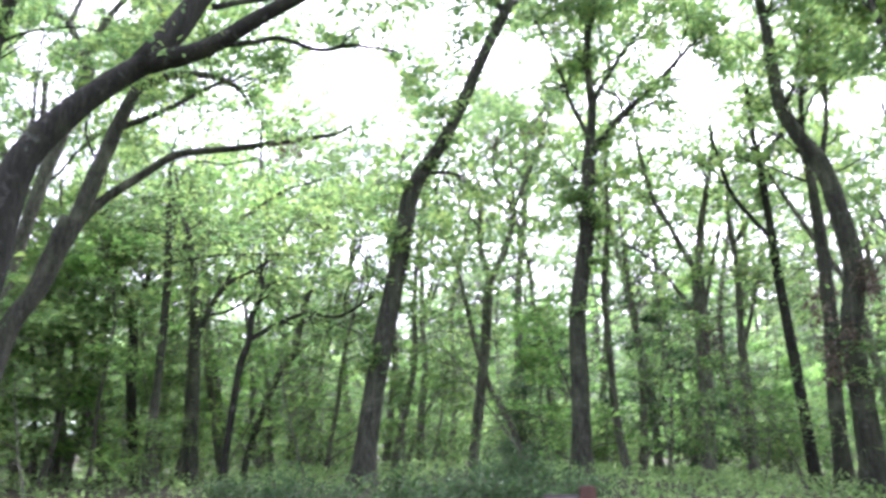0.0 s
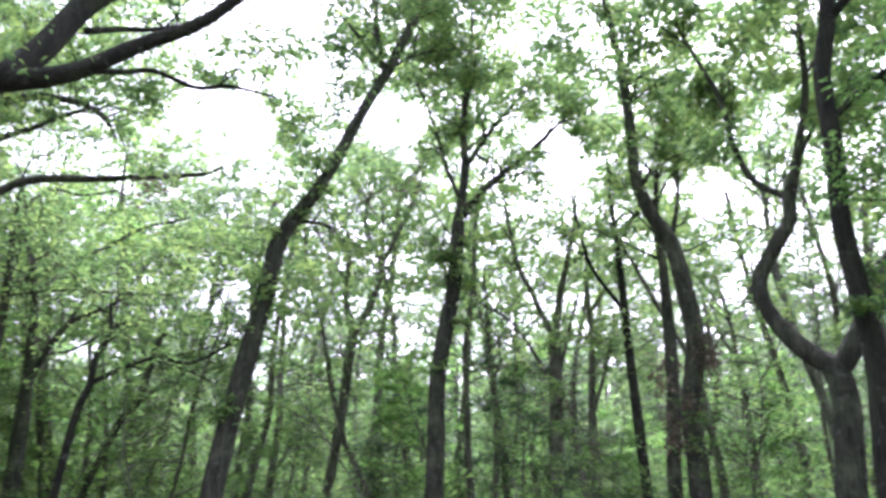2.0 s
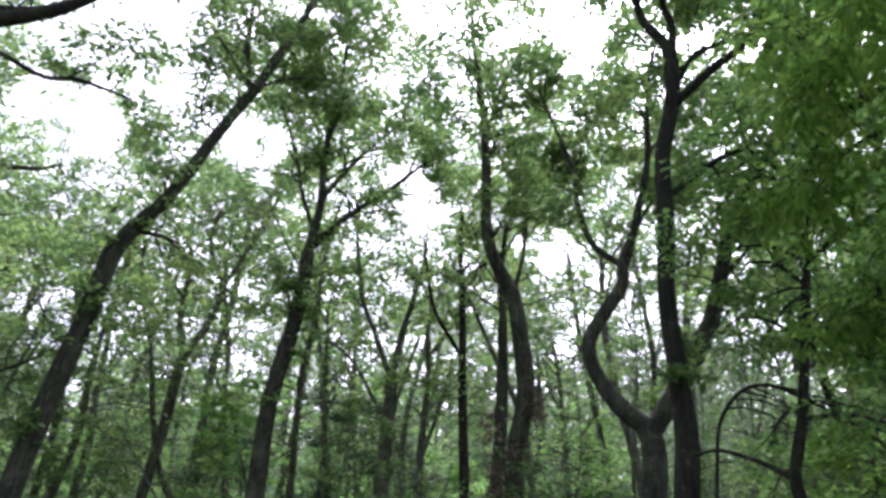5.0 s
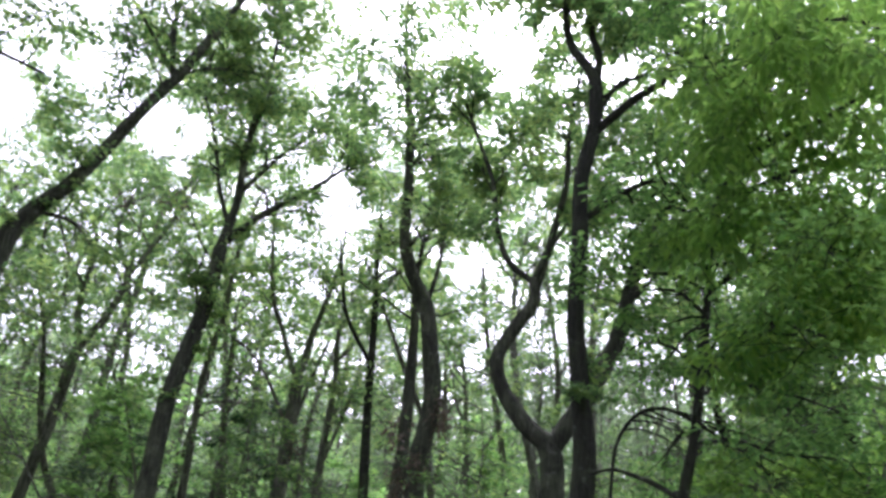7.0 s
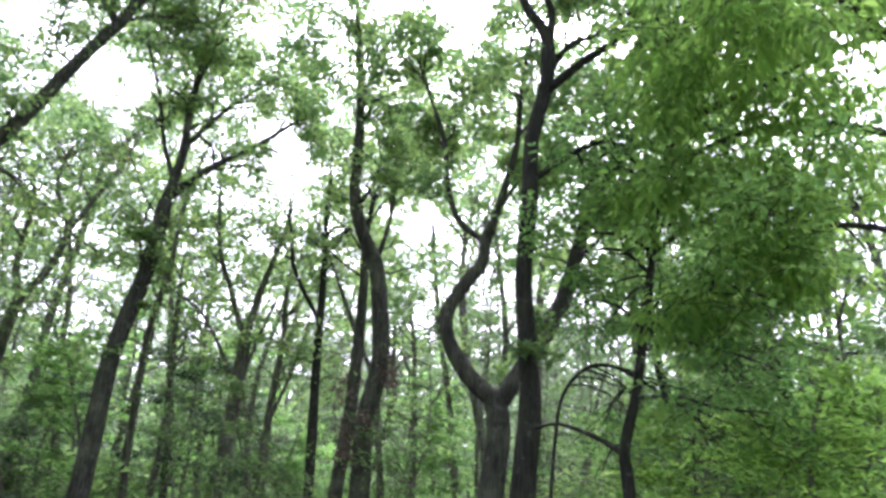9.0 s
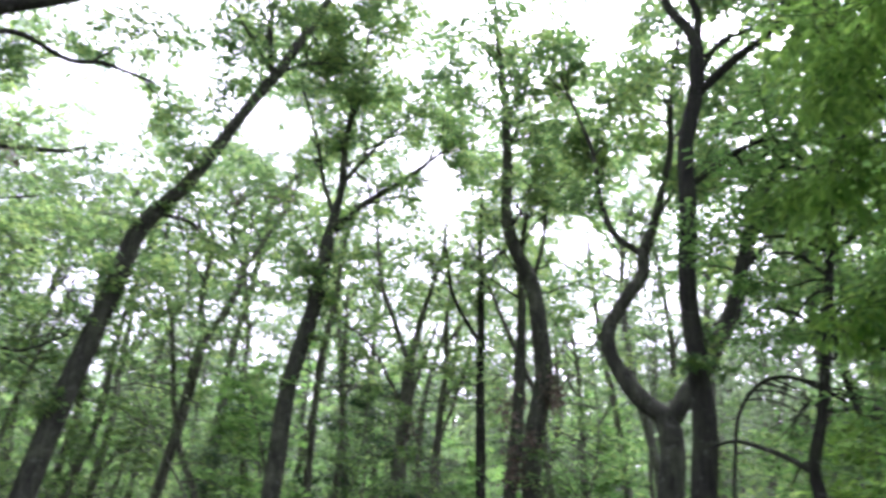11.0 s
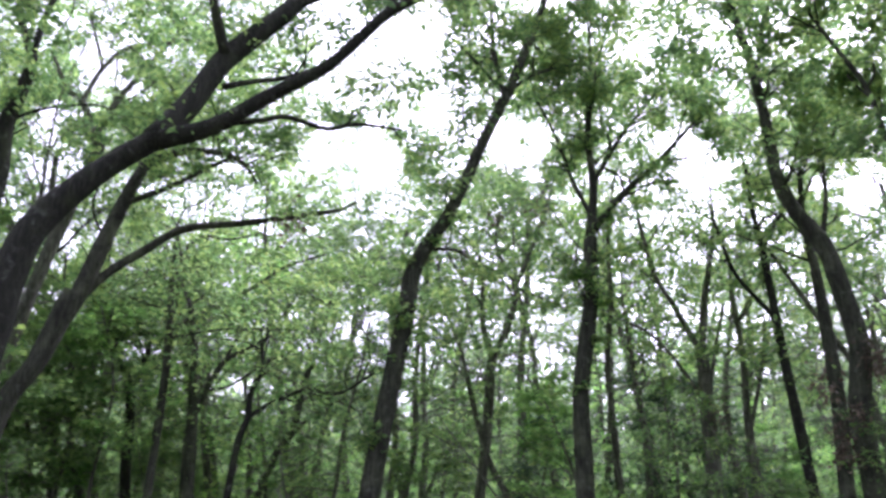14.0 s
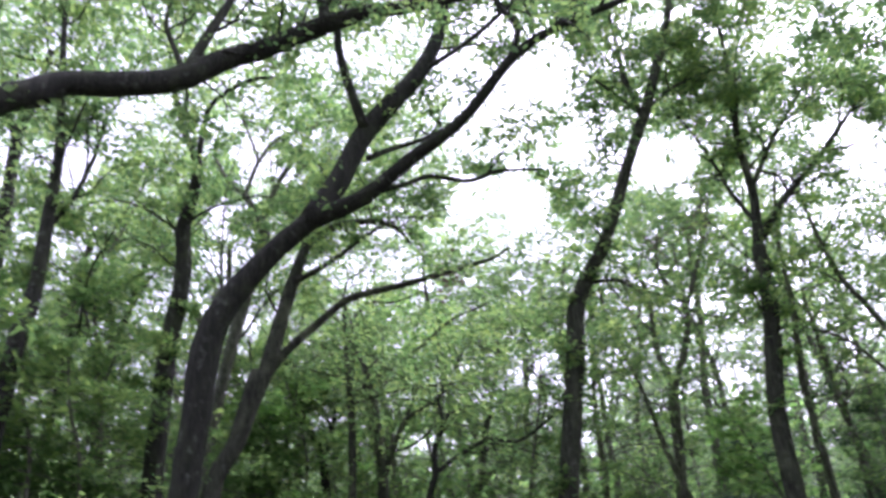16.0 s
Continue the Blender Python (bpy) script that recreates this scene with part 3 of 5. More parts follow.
boughs = []
boughs.append([(-5.08, 4.81, 5.92, 0.143), (-4.86, 5.08, 6.13, 0.138), (-4.72, 5.26, 6.32, 0.128), (-4.40, 5.57, 6.44, 0.133), (-4.04, 5.88, 6.59, 0.134), (-3.83, 6.06, 6.76, 0.134), (-3.55, 6.26, 7.02, 0.123), (-3.20, 6.49, 7.24, 0.114), (-2.69, 6.75, 7.58, 0.111), (-2.21, 6.96, 7.82, 0.096), (-1.57, 7.16, 7.94, 0.084), (-0.76, 7.33, 8.08, 0.061), (-0.12, 7.40, 8.29, 0.037)])
boughs.append([(-3.84, 5.97, 6.72, 0.065), (-3.75, 6.22, 7.39, 0.056), (-3.63, 6.48, 8.06, 0.046), (-3.55, 6.72, 8.76, 0.031)])
boughs.append([(-3.86, 5.96, 6.70, 0.035), (-4.00, 5.99, 7.05, 0.030), (-4.15, 6.01, 7.49, 0.025), (-4.15, 6.13, 8.08, 0.019)])
boughs.append([(-2.58, 6.72, 7.57, 0.071), (-2.66, 6.85, 8.07, 0.060), (-2.89, 6.92, 8.74, 0.042)])
oak("overhanging_oak", "old oak whose heavy dark limb reaches far overhead",
    [(-5.86, 3.84, 2.47, 0.190), (-5.90, 3.76, 3.35, 0.182), (-5.86, 3.83, 4.24, 0.174), (-5.70, 4.06, 4.99, 0.166), (-5.42, 4.43, 5.60, 0.158), (-5.02, 4.87, 5.96, 0.150)],
    boughs, 17, count=5, reach=1.7, per_tip=8, start=0.3, trunk_count=4, rise=0.6, fine=False)

boughs = []
boughs.append([(-5.09, 14.11, 5.17, 0.047), (-4.38, 14.48, 5.71, 0.043), (-3.82, 14.76, 6.12, 0.039), (-3.22, 15.03, 6.67, 0.029), (-2.46, 15.30, 7.01, 0.018)])
boughs.append([(-5.16, 14.08, 6.40, 0.027), (-4.76, 14.23, 7.03, 0.027), (-4.20, 14.40, 7.04, 0.022), (-3.64, 14.55, 7.23, 0.017)])
boughs.append([(-5.08, 14.11, 5.01, 0.026), (-4.64, 14.34, 5.15, 0.021), (-4.07, 14.59, 5.28, 0.022), (-3.15, 14.89, 5.31, 0.017), (-2.52, 15.09, 5.39, 0.011)])
boughs.append([(-5.15, 14.09, 6.35, 0.027), (-5.01, 14.28, 6.03, 0.022), (-4.90, 14.46, 5.74, 0.022), (-4.80, 14.63, 5.43, 0.016)])
boughs.append([(-5.20, 14.07, 6.97, 0.022), (-5.01, 13.93, 7.48, 0.016), (-4.62, 13.85, 7.60, 0.011)])
oak("slender_oak", "slender young oak among the undergrowth",
    [(-5.25, 14.05, 0.92, 0.082), (-5.19, 14.07, 2.11, 0.079), (-5.13, 14.10, 3.40, 0.076), (-5.10, 14.10, 4.86, 0.068), (-5.17, 14.08, 6.51, 0.048), (-5.13, 14.10, 7.21, 0.032)],
    boughs, 18, count=3, bark=BARK_MOTTLED, reach=2.2, per_tip=8, trunk_from=0.5, trunk_count=5, start=0.15, fine=False, length=0.095, width=0.055, crown_limbs=1, bare_limbs=(0,))

boughs = []
boughs.append([(-4.88, 15.24, 3.70, 0.066), (-4.67, 15.30, 4.32, 0.056), (-4.38, 15.39, 4.85, 0.045), (-3.86, 15.53, 5.18, 0.035), (-3.53, 15.60, 5.40, 0.017)])
boughs.append([(-4.91, 15.23, 4.20, 0.033), (-4.37, 15.46, 4.32, 0.028), (-3.98, 15.64, 4.60, 0.023), (-3.56, 15.80, 4.97, 0.018)])
boughs.append([(-4.86, 15.25, 3.98, 0.050), (-4.55, 15.60, 4.72, 0.040), (-4.22, 15.95, 5.75, 0.030)])
oak("slender_oak", "slender young oak among the undergrowth",
    [(-4.85, 15.25, 0.85, 0.132), (-4.88, 15.24, 2.45, 0.130), (-4.90, 15.23, 3.76, 0.105), (-4.99, 15.20, 5.23, 0.073), (-5.16, 15.14, 6.04, 0.049), (-5.39, 15.06, 6.50, 0.031)],
    boughs, 19, count=3, bark=BARK_MOTTLED, reach=2.2, per_tip=8, trunk_from=0.5, trunk_count=5, start=0.15, fine=False, length=0.095, width=0.055, crown_limbs=1)

boughs = []
boughs.append([(-3.42, 13.57, 3.46, 0.049), (-2.96, 13.68, 3.74, 0.040), (-2.49, 13.78, 3.94, 0.035), (-1.89, 13.87, 3.89, 0.030), (-1.29, 13.94, 4.25, 0.020)])
oak("crooked_oak", "crooked thin oak with a broken top",
    [(-3.78, 13.48, 1.05, 0.060), (-3.65, 13.52, 2.23, 0.061), (-3.55, 13.54, 3.00, 0.062), (-3.42, 13.57, 3.44, 0.058), (-3.39, 13.58, 3.88, 0.048), (-3.22, 13.63, 4.29, 0.040), (-3.28, 13.61, 4.81, 0.025)],
    boughs, 20, count=3, reach=1.8, per_tip=8, trunk_count=3, fine=False)

boughs = []
boughs.append([(-3.46, 16.64, 3.26, 0.048), (-3.01, 16.73, 3.77, 0.042), (-2.54, 16.81, 4.10, 0.031), (-1.94, 16.89, 4.40, 0.018)])
oak("slender_oak", "slender young oak among the undergrowth",
    [(-4.08, 16.50, 1.60, 0.065), (-3.57, 16.62, 3.08, 0.071), (-3.24, 16.69, 3.67, 0.067), (-3.02, 16.73, 4.65, 0.059), (-2.79, 16.77, 5.41, 0.048), (-2.56, 16.81, 6.45, 0.031)],
    boughs, 21, count=3, bark=BARK_MOTTLED, reach=2.2, per_tip=8, trunk_from=0.5, trunk_count=5, start=0.15, fine=False, length=0.095, width=0.055, crown_limbs=1, bare_limbs=(0,))

boughs = []
boughs.append([(-6.73, 16.70, 4.50, 0.055), (-6.52, 16.78, 5.26, 0.043), (-6.40, 16.82, 6.04, 0.031)])
boughs.append([(-7.02, 16.57, 5.17, 0.037), (-7.27, 16.47, 5.49, 0.031), (-7.37, 16.42, 5.77, 0.024), (-7.80, 16.22, 5.82, 0.018)])
boughs.append([(-6.74, 16.69, 4.68, 0.037), (-7.08, 16.37, 5.19, 0.030), (-7.72, 15.89, 5.34, 0.024), (-7.85, 15.64, 5.37, 0.017)])
oak("dark_oak", "dark straight oak half hidden in foliage",
    [(-6.46, 16.80, 0.92, 0.087), (-6.66, 16.72, 2.81, 0.107), (-6.73, 16.70, 4.38, 0.097), (-7.02, 16.57, 5.23, 0.076), (-7.31, 16.45, 6.09, 0.053), (-7.51, 16.36, 6.71, 0.036)],
    boughs, 22, count=2, reach=2.1, per_tip=14, trunk_count=5, fine=False, crown_limbs=1, shoots=10)

boughs = []
boughs.append([(1.26, 12.94, 9.33, 0.107), (1.60, 12.90, 10.16, 0.092), (2.00, 12.84, 11.13, 0.077), (2.31, 12.79, 12.16, 0.051), (2.82, 12.69, 12.88, 0.028)])
boughs.append([(1.20, 12.94, 9.31, 0.053), (1.06, 12.96, 10.10, 0.049), (1.02, 12.96, 10.89, 0.033), (1.01, 12.96, 11.98, 0.023)])
boughs.append([(1.22, 12.94, 9.31, 0.043), (0.81, 12.67, 9.68, 0.032), (0.40, 12.39, 10.02, 0.021)])
boughs.append([(1.34, 12.93, 9.44, 0.037), (1.93, 13.16, 9.93, 0.033), (2.85, 13.30, 10.22, 0.022)])
boughs.append([(-0.38, 12.99, 6.24, 0.040), (0.22, 13.25, 6.31, 0.030), (0.62, 13.49, 6.05, 0.020)])
oak("leaning_oak", "leaning oak with a bend halfway up its trunk",
    [(-1.36, 12.93, 1.18, 0.196), (-1.25, 12.94, 2.06, 0.172), (-1.06, 12.96, 3.15, 0.166), (-0.87, 12.97, 4.10, 0.159), (-0.67, 12.98, 5.09, 0.153), (-0.56, 12.99, 5.80, 0.151), (-0.30, 13.00, 6.32, 0.128), (0.06, 13.00, 6.84, 0.112), (0.38, 12.99, 7.49, 0.111), (0.77, 12.98, 8.36, 0.103), (1.28, 12.94, 9.39, 0.102)],
    boughs, 23, bark=BARK_MOTTLED, count=9, reach=1.9, trunk_count=3, per_tip=19, fine=False, spread=0.19, shoots=11)

boughs = []
boughs.append([(2.73, 13.73, 6.62, 0.095), (2.88, 13.70, 7.63, 0.080), (2.87, 13.70, 8.57, 0.065), (2.93, 13.69, 9.52, 0.055), (3.06, 13.66, 10.50, 0.039), (3.07, 13.66, 11.53, 0.023)])
boughs.append([(2.77, 13.72, 6.78, 0.095), (3.15, 13.74, 7.23, 0.074), (3.56, 13.75, 7.68, 0.064), (4.13, 13.69, 8.17, 0.054), (4.60, 13.65, 8.66, 0.043), (5.17, 13.55, 9.25, 0.027)])
boughs.append([(2.86, 13.70, 7.74, 0.054), (3.33, 13.60, 8.50, 0.043), (3.73, 13.49, 9.02, 0.032), (4.39, 13.29, 9.73, 0.022)])
boughs.append([(2.80, 13.72, 7.12, 0.048), (2.54, 13.94, 7.98, 0.038), (2.35, 14.14, 8.93, 0.034), (1.99, 14.36, 10.08, 0.023)])
oak("upright_oak", "upright oak forking into a wide open crown",
    [(2.24, 13.82, 1.14, 0.201), (2.31, 13.81, 2.19, 0.161), (2.36, 13.80, 3.77, 0.151), (2.56, 13.76, 4.89, 0.142), (2.68, 13.74, 5.63, 0.134), (2.74, 13.73, 6.67, 0.126)],
    boughs, 24, bark=BARK_MOTTLED, count=7, reach=1.9, trunk_count=3, per_tip=14, fine=False, crown_limbs=3, spread=0.19, shoots=8)

boughs = []
boughs.append([(1.03, 16.97, 5.20, 0.075), (0.84, 16.98, 5.88, 0.070), (0.87, 16.98, 6.94, 0.058), (0.77, 16.98, 7.63, 0.045), (0.27, 17.00, 8.20, 0.026)])
boughs.append([(1.09, 16.97, 5.25, 0.081), (1.40, 16.94, 5.86, 0.076), (1.61, 16.92, 6.74, 0.070), (1.34, 16.95, 7.33, 0.045), (1.20, 16.96, 7.88, 0.039), (1.33, 16.95, 8.57, 0.026)])
boughs.append([(1.59, 16.93, 6.72, 0.057), (1.94, 17.06, 7.48, 0.052), (2.25, 17.19, 8.22, 0.046), (2.67, 17.30, 9.40, 0.027)])
boughs.append([(0.87, 16.98, 6.34, 0.038), (0.48, 16.74, 6.74, 0.032), (0.06, 16.50, 7.47, 0.025)])
boughs.append([(1.59, 16.93, 6.74, 0.032), (2.12, 16.87, 6.47, 0.025), (2.72, 16.78, 6.17, 0.019)])
oak("pale_forked_oak", "pale thin oak that splits into two stems",
    [(0.52, 16.99, 1.31, 0.106), (0.71, 16.98, 2.64, 0.108), (0.85, 16.98, 3.60, 0.110), (0.99, 16.97, 4.97, 0.112), (1.09, 16.97, 5.29, 0.097)],
    boughs, 25, count=4, bark=BARK_GREY_HAZE, reach=1.8, trunk_count=1, per_tip=10, fine=False, crown_limbs=1)

boughs = []
boughs.append([(5.04, 15.18, 4.72, 0.062), (4.66, 15.31, 5.70, 0.052), (4.31, 15.41, 6.59, 0.047), (4.14, 15.46, 7.87, 0.036), (4.04, 15.48, 8.79, 0.024)])
boughs.append([(5.03, 15.19, 4.73, 0.078), (5.21, 15.21, 5.78, 0.068), (5.40, 15.22, 6.49, 0.052), (5.63, 15.22, 7.47, 0.035), (5.69, 15.27, 8.39, 0.024)])
boughs.append([(4.98, 15.21, 3.83, 0.044), (4.47, 15.36, 4.78, 0.034), (4.09, 15.47, 5.28, 0.029), (3.62, 15.59, 5.57, 0.017)])
boughs.append([(5.07, 15.18, 3.93, 0.039), (5.27, 15.11, 4.81, 0.033), (5.53, 15.01, 5.71, 0.022)])
oak("broad_forked_oak", "oak with several stems fanning out above the trunk",
    [(4.83, 15.25, 0.64, 0.147), (4.96, 15.21, 2.41, 0.140), (5.01, 15.20, 3.94, 0.132), (5.04, 15.19, 4.78, 0.112)],
    boughs, 26, count=4, bark=BARK_GREY_HAZE, reach=1.9, trunk_count=1, per_tip=11, fine=False, crown_limbs=1)

boughs = []
oak("slender_oak", "slender young oak among the undergrowth",
    [(4.14, 17.52, 0.59, 0.097), (4.27, 17.49, 1.86, 0.086), (4.33, 17.47, 3.32, 0.081), (4.25, 17.49, 4.47, 0.076), (4.17, 17.51, 5.79, 0.051), (4.12, 17.52, 6.75, 0.033)],
    boughs, 27, count=3, bark=BARK_GREY_HAZE, reach=2.2, per_tip=12, trunk_from=0.5, trunk_count=5, start=0.15, fine=False, length=0.095, width=0.055, crown_limbs=1)

boughs = []
boughs.append([(6.06, 15.88, 3.44, 0.040), (6.42, 15.74, 4.69, 0.035), (6.56, 15.69, 5.51, 0.023)])
oak("slender_oak", "slender young oak among the undergrowth",
    [(5.93, 15.93, 0.72, 0.110), (6.00, 15.91, 1.77, 0.100), (6.00, 15.91, 2.66, 0.101), (6.02, 15.90, 3.79, 0.075), (6.09, 15.87, 4.97, 0.058), (6.05, 15.89, 6.07, 0.047), (6.11, 15.86, 7.20, 0.030)],
    boughs, 28, count=3, bark=BARK_GREY_HAZE, reach=2.2, per_tip=12, trunk_from=0.5, trunk_count=5, start=0.15, fine=False, length=0.095, width=0.055, crown_limbs=1)

boughs = []
boughs.append([(5.98, 13.76, 5.07, 0.046), (5.47, 13.97, 5.96, 0.037), (5.28, 14.04, 6.78, 0.032), (5.16, 14.08, 7.61, 0.022)])
boughs.append([(5.94, 13.78, 6.43, 0.037), (6.37, 13.58, 7.13, 0.026), (6.59, 13.48, 7.88, 0.021)])
oak("tall_thin_oak", "tall thin oak with a narrow crown",
    [(6.14, 13.68, 0.90, 0.102), (6.10, 13.70, 1.90, 0.095), (6.05, 13.73, 3.16, 0.092), (5.99, 13.75, 4.49, 0.080), (5.97, 13.76, 5.55, 0.071), (5.94, 13.78, 6.43, 0.062), (5.89, 13.80, 7.24, 0.047), (5.89, 13.79, 8.17, 0.032)],
    boughs, 29, count=5, reach=1.8, per_tip=11, trunk_count=4, fine=False, crown_limbs=1, spread=0.19, shoots=6)

boughs = []
oak("slender_oak", "slender young oak among the undergrowth",
    [(6.12, 12.59, 2.10, 0.118), (6.21, 12.55, 3.24, 0.117), (6.24, 12.53, 4.42, 0.105), (6.24, 12.53, 5.57, 0.082), (6.20, 12.55, 6.45, 0.058), (6.28, 12.51, 7.47, 0.038)],
    boughs, 30, count=3, bark=BARK_MOTTLED, reach=2.2, per_tip=12, trunk_from=0.5, trunk_count=5, start=0.15, fine=False, length=0.095, width=0.055, crown_limbs=1)

boughs = []
boughs.append([(5.49, 11.78, 8.89, 0.047), (5.65, 11.71, 9.61, 0.043), (5.81, 11.63, 10.15, 0.038), (6.17, 11.44, 10.94, 0.022)])
boughs.append([(5.95, 11.56, 5.72, 0.044), (6.21, 11.65, 6.67, 0.035), (6.31, 11.82, 7.76, 0.026)])
oak("wavy_oak", "oak with a wavy trunk and leafy shoots on it",
    [(6.00, 11.53, 2.06, 0.166), (6.00, 11.53, 3.02, 0.162), (6.14, 11.46, 4.02, 0.152), (6.08, 11.49, 4.78, 0.148), (5.95, 11.56, 5.67, 0.136), (5.68, 11.70, 6.31, 0.116), (5.52, 11.77, 6.95, 0.104), (5.50, 11.78, 7.96, 0.092), (5.44, 11.81, 9.14, 0.084), (5.32, 11.86, 10.14, 0.064), (5.20, 11.92, 11.19, 0.050), (5.17, 11.93, 12.28, 0.028)],
    boughs, 31, bark=BARK_MOTTLED, count=4, trunk_count=10, reach=1.5, trunk_from=0.35, per_tip=14, fine=False)

boughs = []
boughs.append([(5.96, 8.03, 3.03, 0.121), (5.69, 8.22, 3.32, 0.116), (5.47, 8.37, 3.75, 0.098), (5.43, 8.40, 4.13, 0.093), (5.59, 8.29, 4.49, 0.093), (5.80, 8.15, 4.88, 0.086), (5.79, 8.15, 5.21, 0.066)])
boughs.append([(5.80, 8.15, 5.15, 0.047), (5.53, 8.41, 5.49, 0.045), (5.41, 8.55, 6.07, 0.042), (5.38, 8.64, 6.71, 0.036), (5.22, 8.81, 7.41, 0.029), (5.03, 8.99, 8.15, 0.017)])
boughs.append([(5.80, 8.15, 5.15, 0.058), (5.98, 8.01, 5.83, 0.052), (6.13, 7.90, 6.63, 0.045), (6.15, 7.88, 7.32, 0.038), (6.20, 7.85, 7.94, 0.027), (6.31, 7.75, 8.65, 0.016)])
boughs.append([(6.02, 7.99, 2.98, 0.127), (6.33, 7.84, 3.51, 0.122), (6.59, 7.72, 3.99, 0.116), (6.80, 7.63, 4.49, 0.111), (6.95, 7.60, 5.02, 0.099), (7.14, 7.52, 5.71, 0.087), (7.38, 7.40, 6.25, 0.066), (7.68, 7.20, 6.95, 0.045), (7.90, 7.06, 7.78, 0.027)])
boughs.append([(5.81, 8.14, 4.92, 0.029), (6.14, 8.10, 5.90, 0.026), (6.55, 7.99, 6.41, 0.023), (7.02, 7.81, 6.82, 0.015)])
oak("twisted_forked_oak", "oak forking low into a twisted and a straight limb",
    [(5.95, 8.04, 1.48, 0.164), (5.98, 8.02, 1.95, 0.161), (6.02, 7.98, 2.46, 0.150), (6.01, 7.99, 2.85, 0.149), (5.96, 8.03, 3.08, 0.137)],
    boughs, 32, count=7, reach=1.6, trunk_count=0, start=0.4, per_tip=18, bare_limbs=(0,), fine=False, bark=BARK_MOTTLED)

boughs = []
boughs.append([(5.49, 6.49, 7.17, 0.078), (5.43, 6.54, 7.51, 0.065), (5.26, 6.68, 7.86, 0.055), (5.20, 6.73, 8.26, 0.048), (5.18, 6.74, 8.91, 0.034), (5.26, 6.68, 9.58, 0.019)])
boughs.append([(5.50, 6.48, 7.21, 0.057), (5.58, 6.54, 7.79, 0.048), (5.58, 6.67, 8.32, 0.041), (5.87, 6.55, 9.04, 0.027), (6.00, 6.58, 9.82, 0.016)])
boughs.append([(5.48, 6.50, 6.60, 0.059), (5.76, 6.11, 6.96, 0.052), (5.96, 5.78, 7.15, 0.041), (6.05, 5.54, 7.42, 0.031), (6.20, 5.21, 7.79, 0.020), (6.30, 4.94, 8.15, 0.013)])
boughs.append([(5.50, 6.48, 6.84, 0.032), (5.87, 6.49, 7.44, 0.029), (6.31, 6.42, 7.71, 0.019)])
boughs.append([(5.36, 6.60, 5.39, 0.040), (5.68, 6.42, 5.70, 0.041), (6.01, 6.19, 5.94, 0.027), (6.30, 6.01, 5.93, 0.014)])
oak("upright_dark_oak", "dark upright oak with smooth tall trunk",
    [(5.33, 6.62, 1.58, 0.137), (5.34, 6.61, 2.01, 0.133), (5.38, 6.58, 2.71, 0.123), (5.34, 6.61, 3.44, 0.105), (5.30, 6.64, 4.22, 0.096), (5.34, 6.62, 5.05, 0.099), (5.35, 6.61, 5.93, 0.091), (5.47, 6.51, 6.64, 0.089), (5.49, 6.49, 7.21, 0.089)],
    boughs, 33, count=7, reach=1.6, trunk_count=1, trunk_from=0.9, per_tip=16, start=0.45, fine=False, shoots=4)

boughs = []
boughs.append([(6.17, 5.09, 5.73, 0.059), (5.88, 4.39, 5.59, 0.045), (5.54, 3.71, 5.32, 0.028), (5.17, 3.05, 5.10, 0.011)])
boughs.append([(5.75, 5.57, 2.23, 0.030), (5.65, 5.85, 2.40, 0.025), (5.45, 6.22, 2.54, 0.017), (5.32, 6.50, 2.47, 0.012)])
boughs.append([(5.89, 5.42, 3.36, 0.031), (5.75, 4.82, 3.67, 0.024), (5.57, 4.23, 3.62, 0.017), (5.37, 3.66, 3.36, 0.011)])
boughs.append([(5.96, 5.33, 4.31, 0.032), (5.74, 4.56, 4.35, 0.024), (5.44, 3.85, 4.22, 0.017), (5.07, 3.22, 3.78, 0.008)])
boughs.append([(5.91, 5.39, 3.59, 0.023), (5.77, 4.79, 3.24, 0.018), (5.61, 4.19, 3.02, 0.012), (5.39, 3.64, 2.78, 0.009)])
boughs.append([(5.82, 5.49, 2.79, 0.022), (5.77, 4.95, 2.74, 0.018), (5.69, 4.41, 2.58, 0.012), (5.60, 3.86, 2.48, 0.009)])
boughs.append([(6.02, 5.27, 4.95, 0.027), (5.87, 5.44, 5.36, 0.025), (5.70, 5.61, 5.51, 0.019), (5.59, 5.72, 5.42, 0.013)])
boughs.append([(5.94, 5.36, 4.07, 0.023), (5.91, 5.68, 4.39, 0.021), (5.87, 6.01, 4.50, 0.013)])
boughs.append([(6.21, 5.05, 5.80, 0.028), (5.86, 4.95, 6.19, 0.024), (5.56, 4.78, 6.55, 0.018), (5.28, 4.59, 6.88, 0.012)])
boughs.append([(5.96, 5.33, 4.31, 0.024), (5.75, 5.55, 4.50, 0.019), (5.50, 5.75, 4.50, 0.012), (5.30, 5.90, 4.30, 0.008)])
boughs.append([(5.89, 5.41, 3.47, 0.023), (5.75, 5.65, 3.75, 0.018), (5.55, 5.85, 3.80, 0.012), (5.40, 6.00, 3.65, 0.008)])
boughs.append([(6.02, 5.27, 5.00, 0.024), (5.70, 5.40, 5.20, 0.019), (5.40, 5.50, 5.10, 0.012), (5.15, 5.60, 4.80, 0.008)])
boughs.append([(5.82, 5.49, 2.79, 0.022), (5.96, 5.75, 2.92, 0.018), (6.10, 6.05, 2.86, 0.012), (6.24, 6.35, 2.66, 0.007)])
boughs.append([(5.75, 5.56, 2.20, 0.022), (5.95, 5.85, 2.36, 0.017), (6.12, 6.15, 2.32, 0.011), (6.30, 6.45, 2.14, 0.007)])
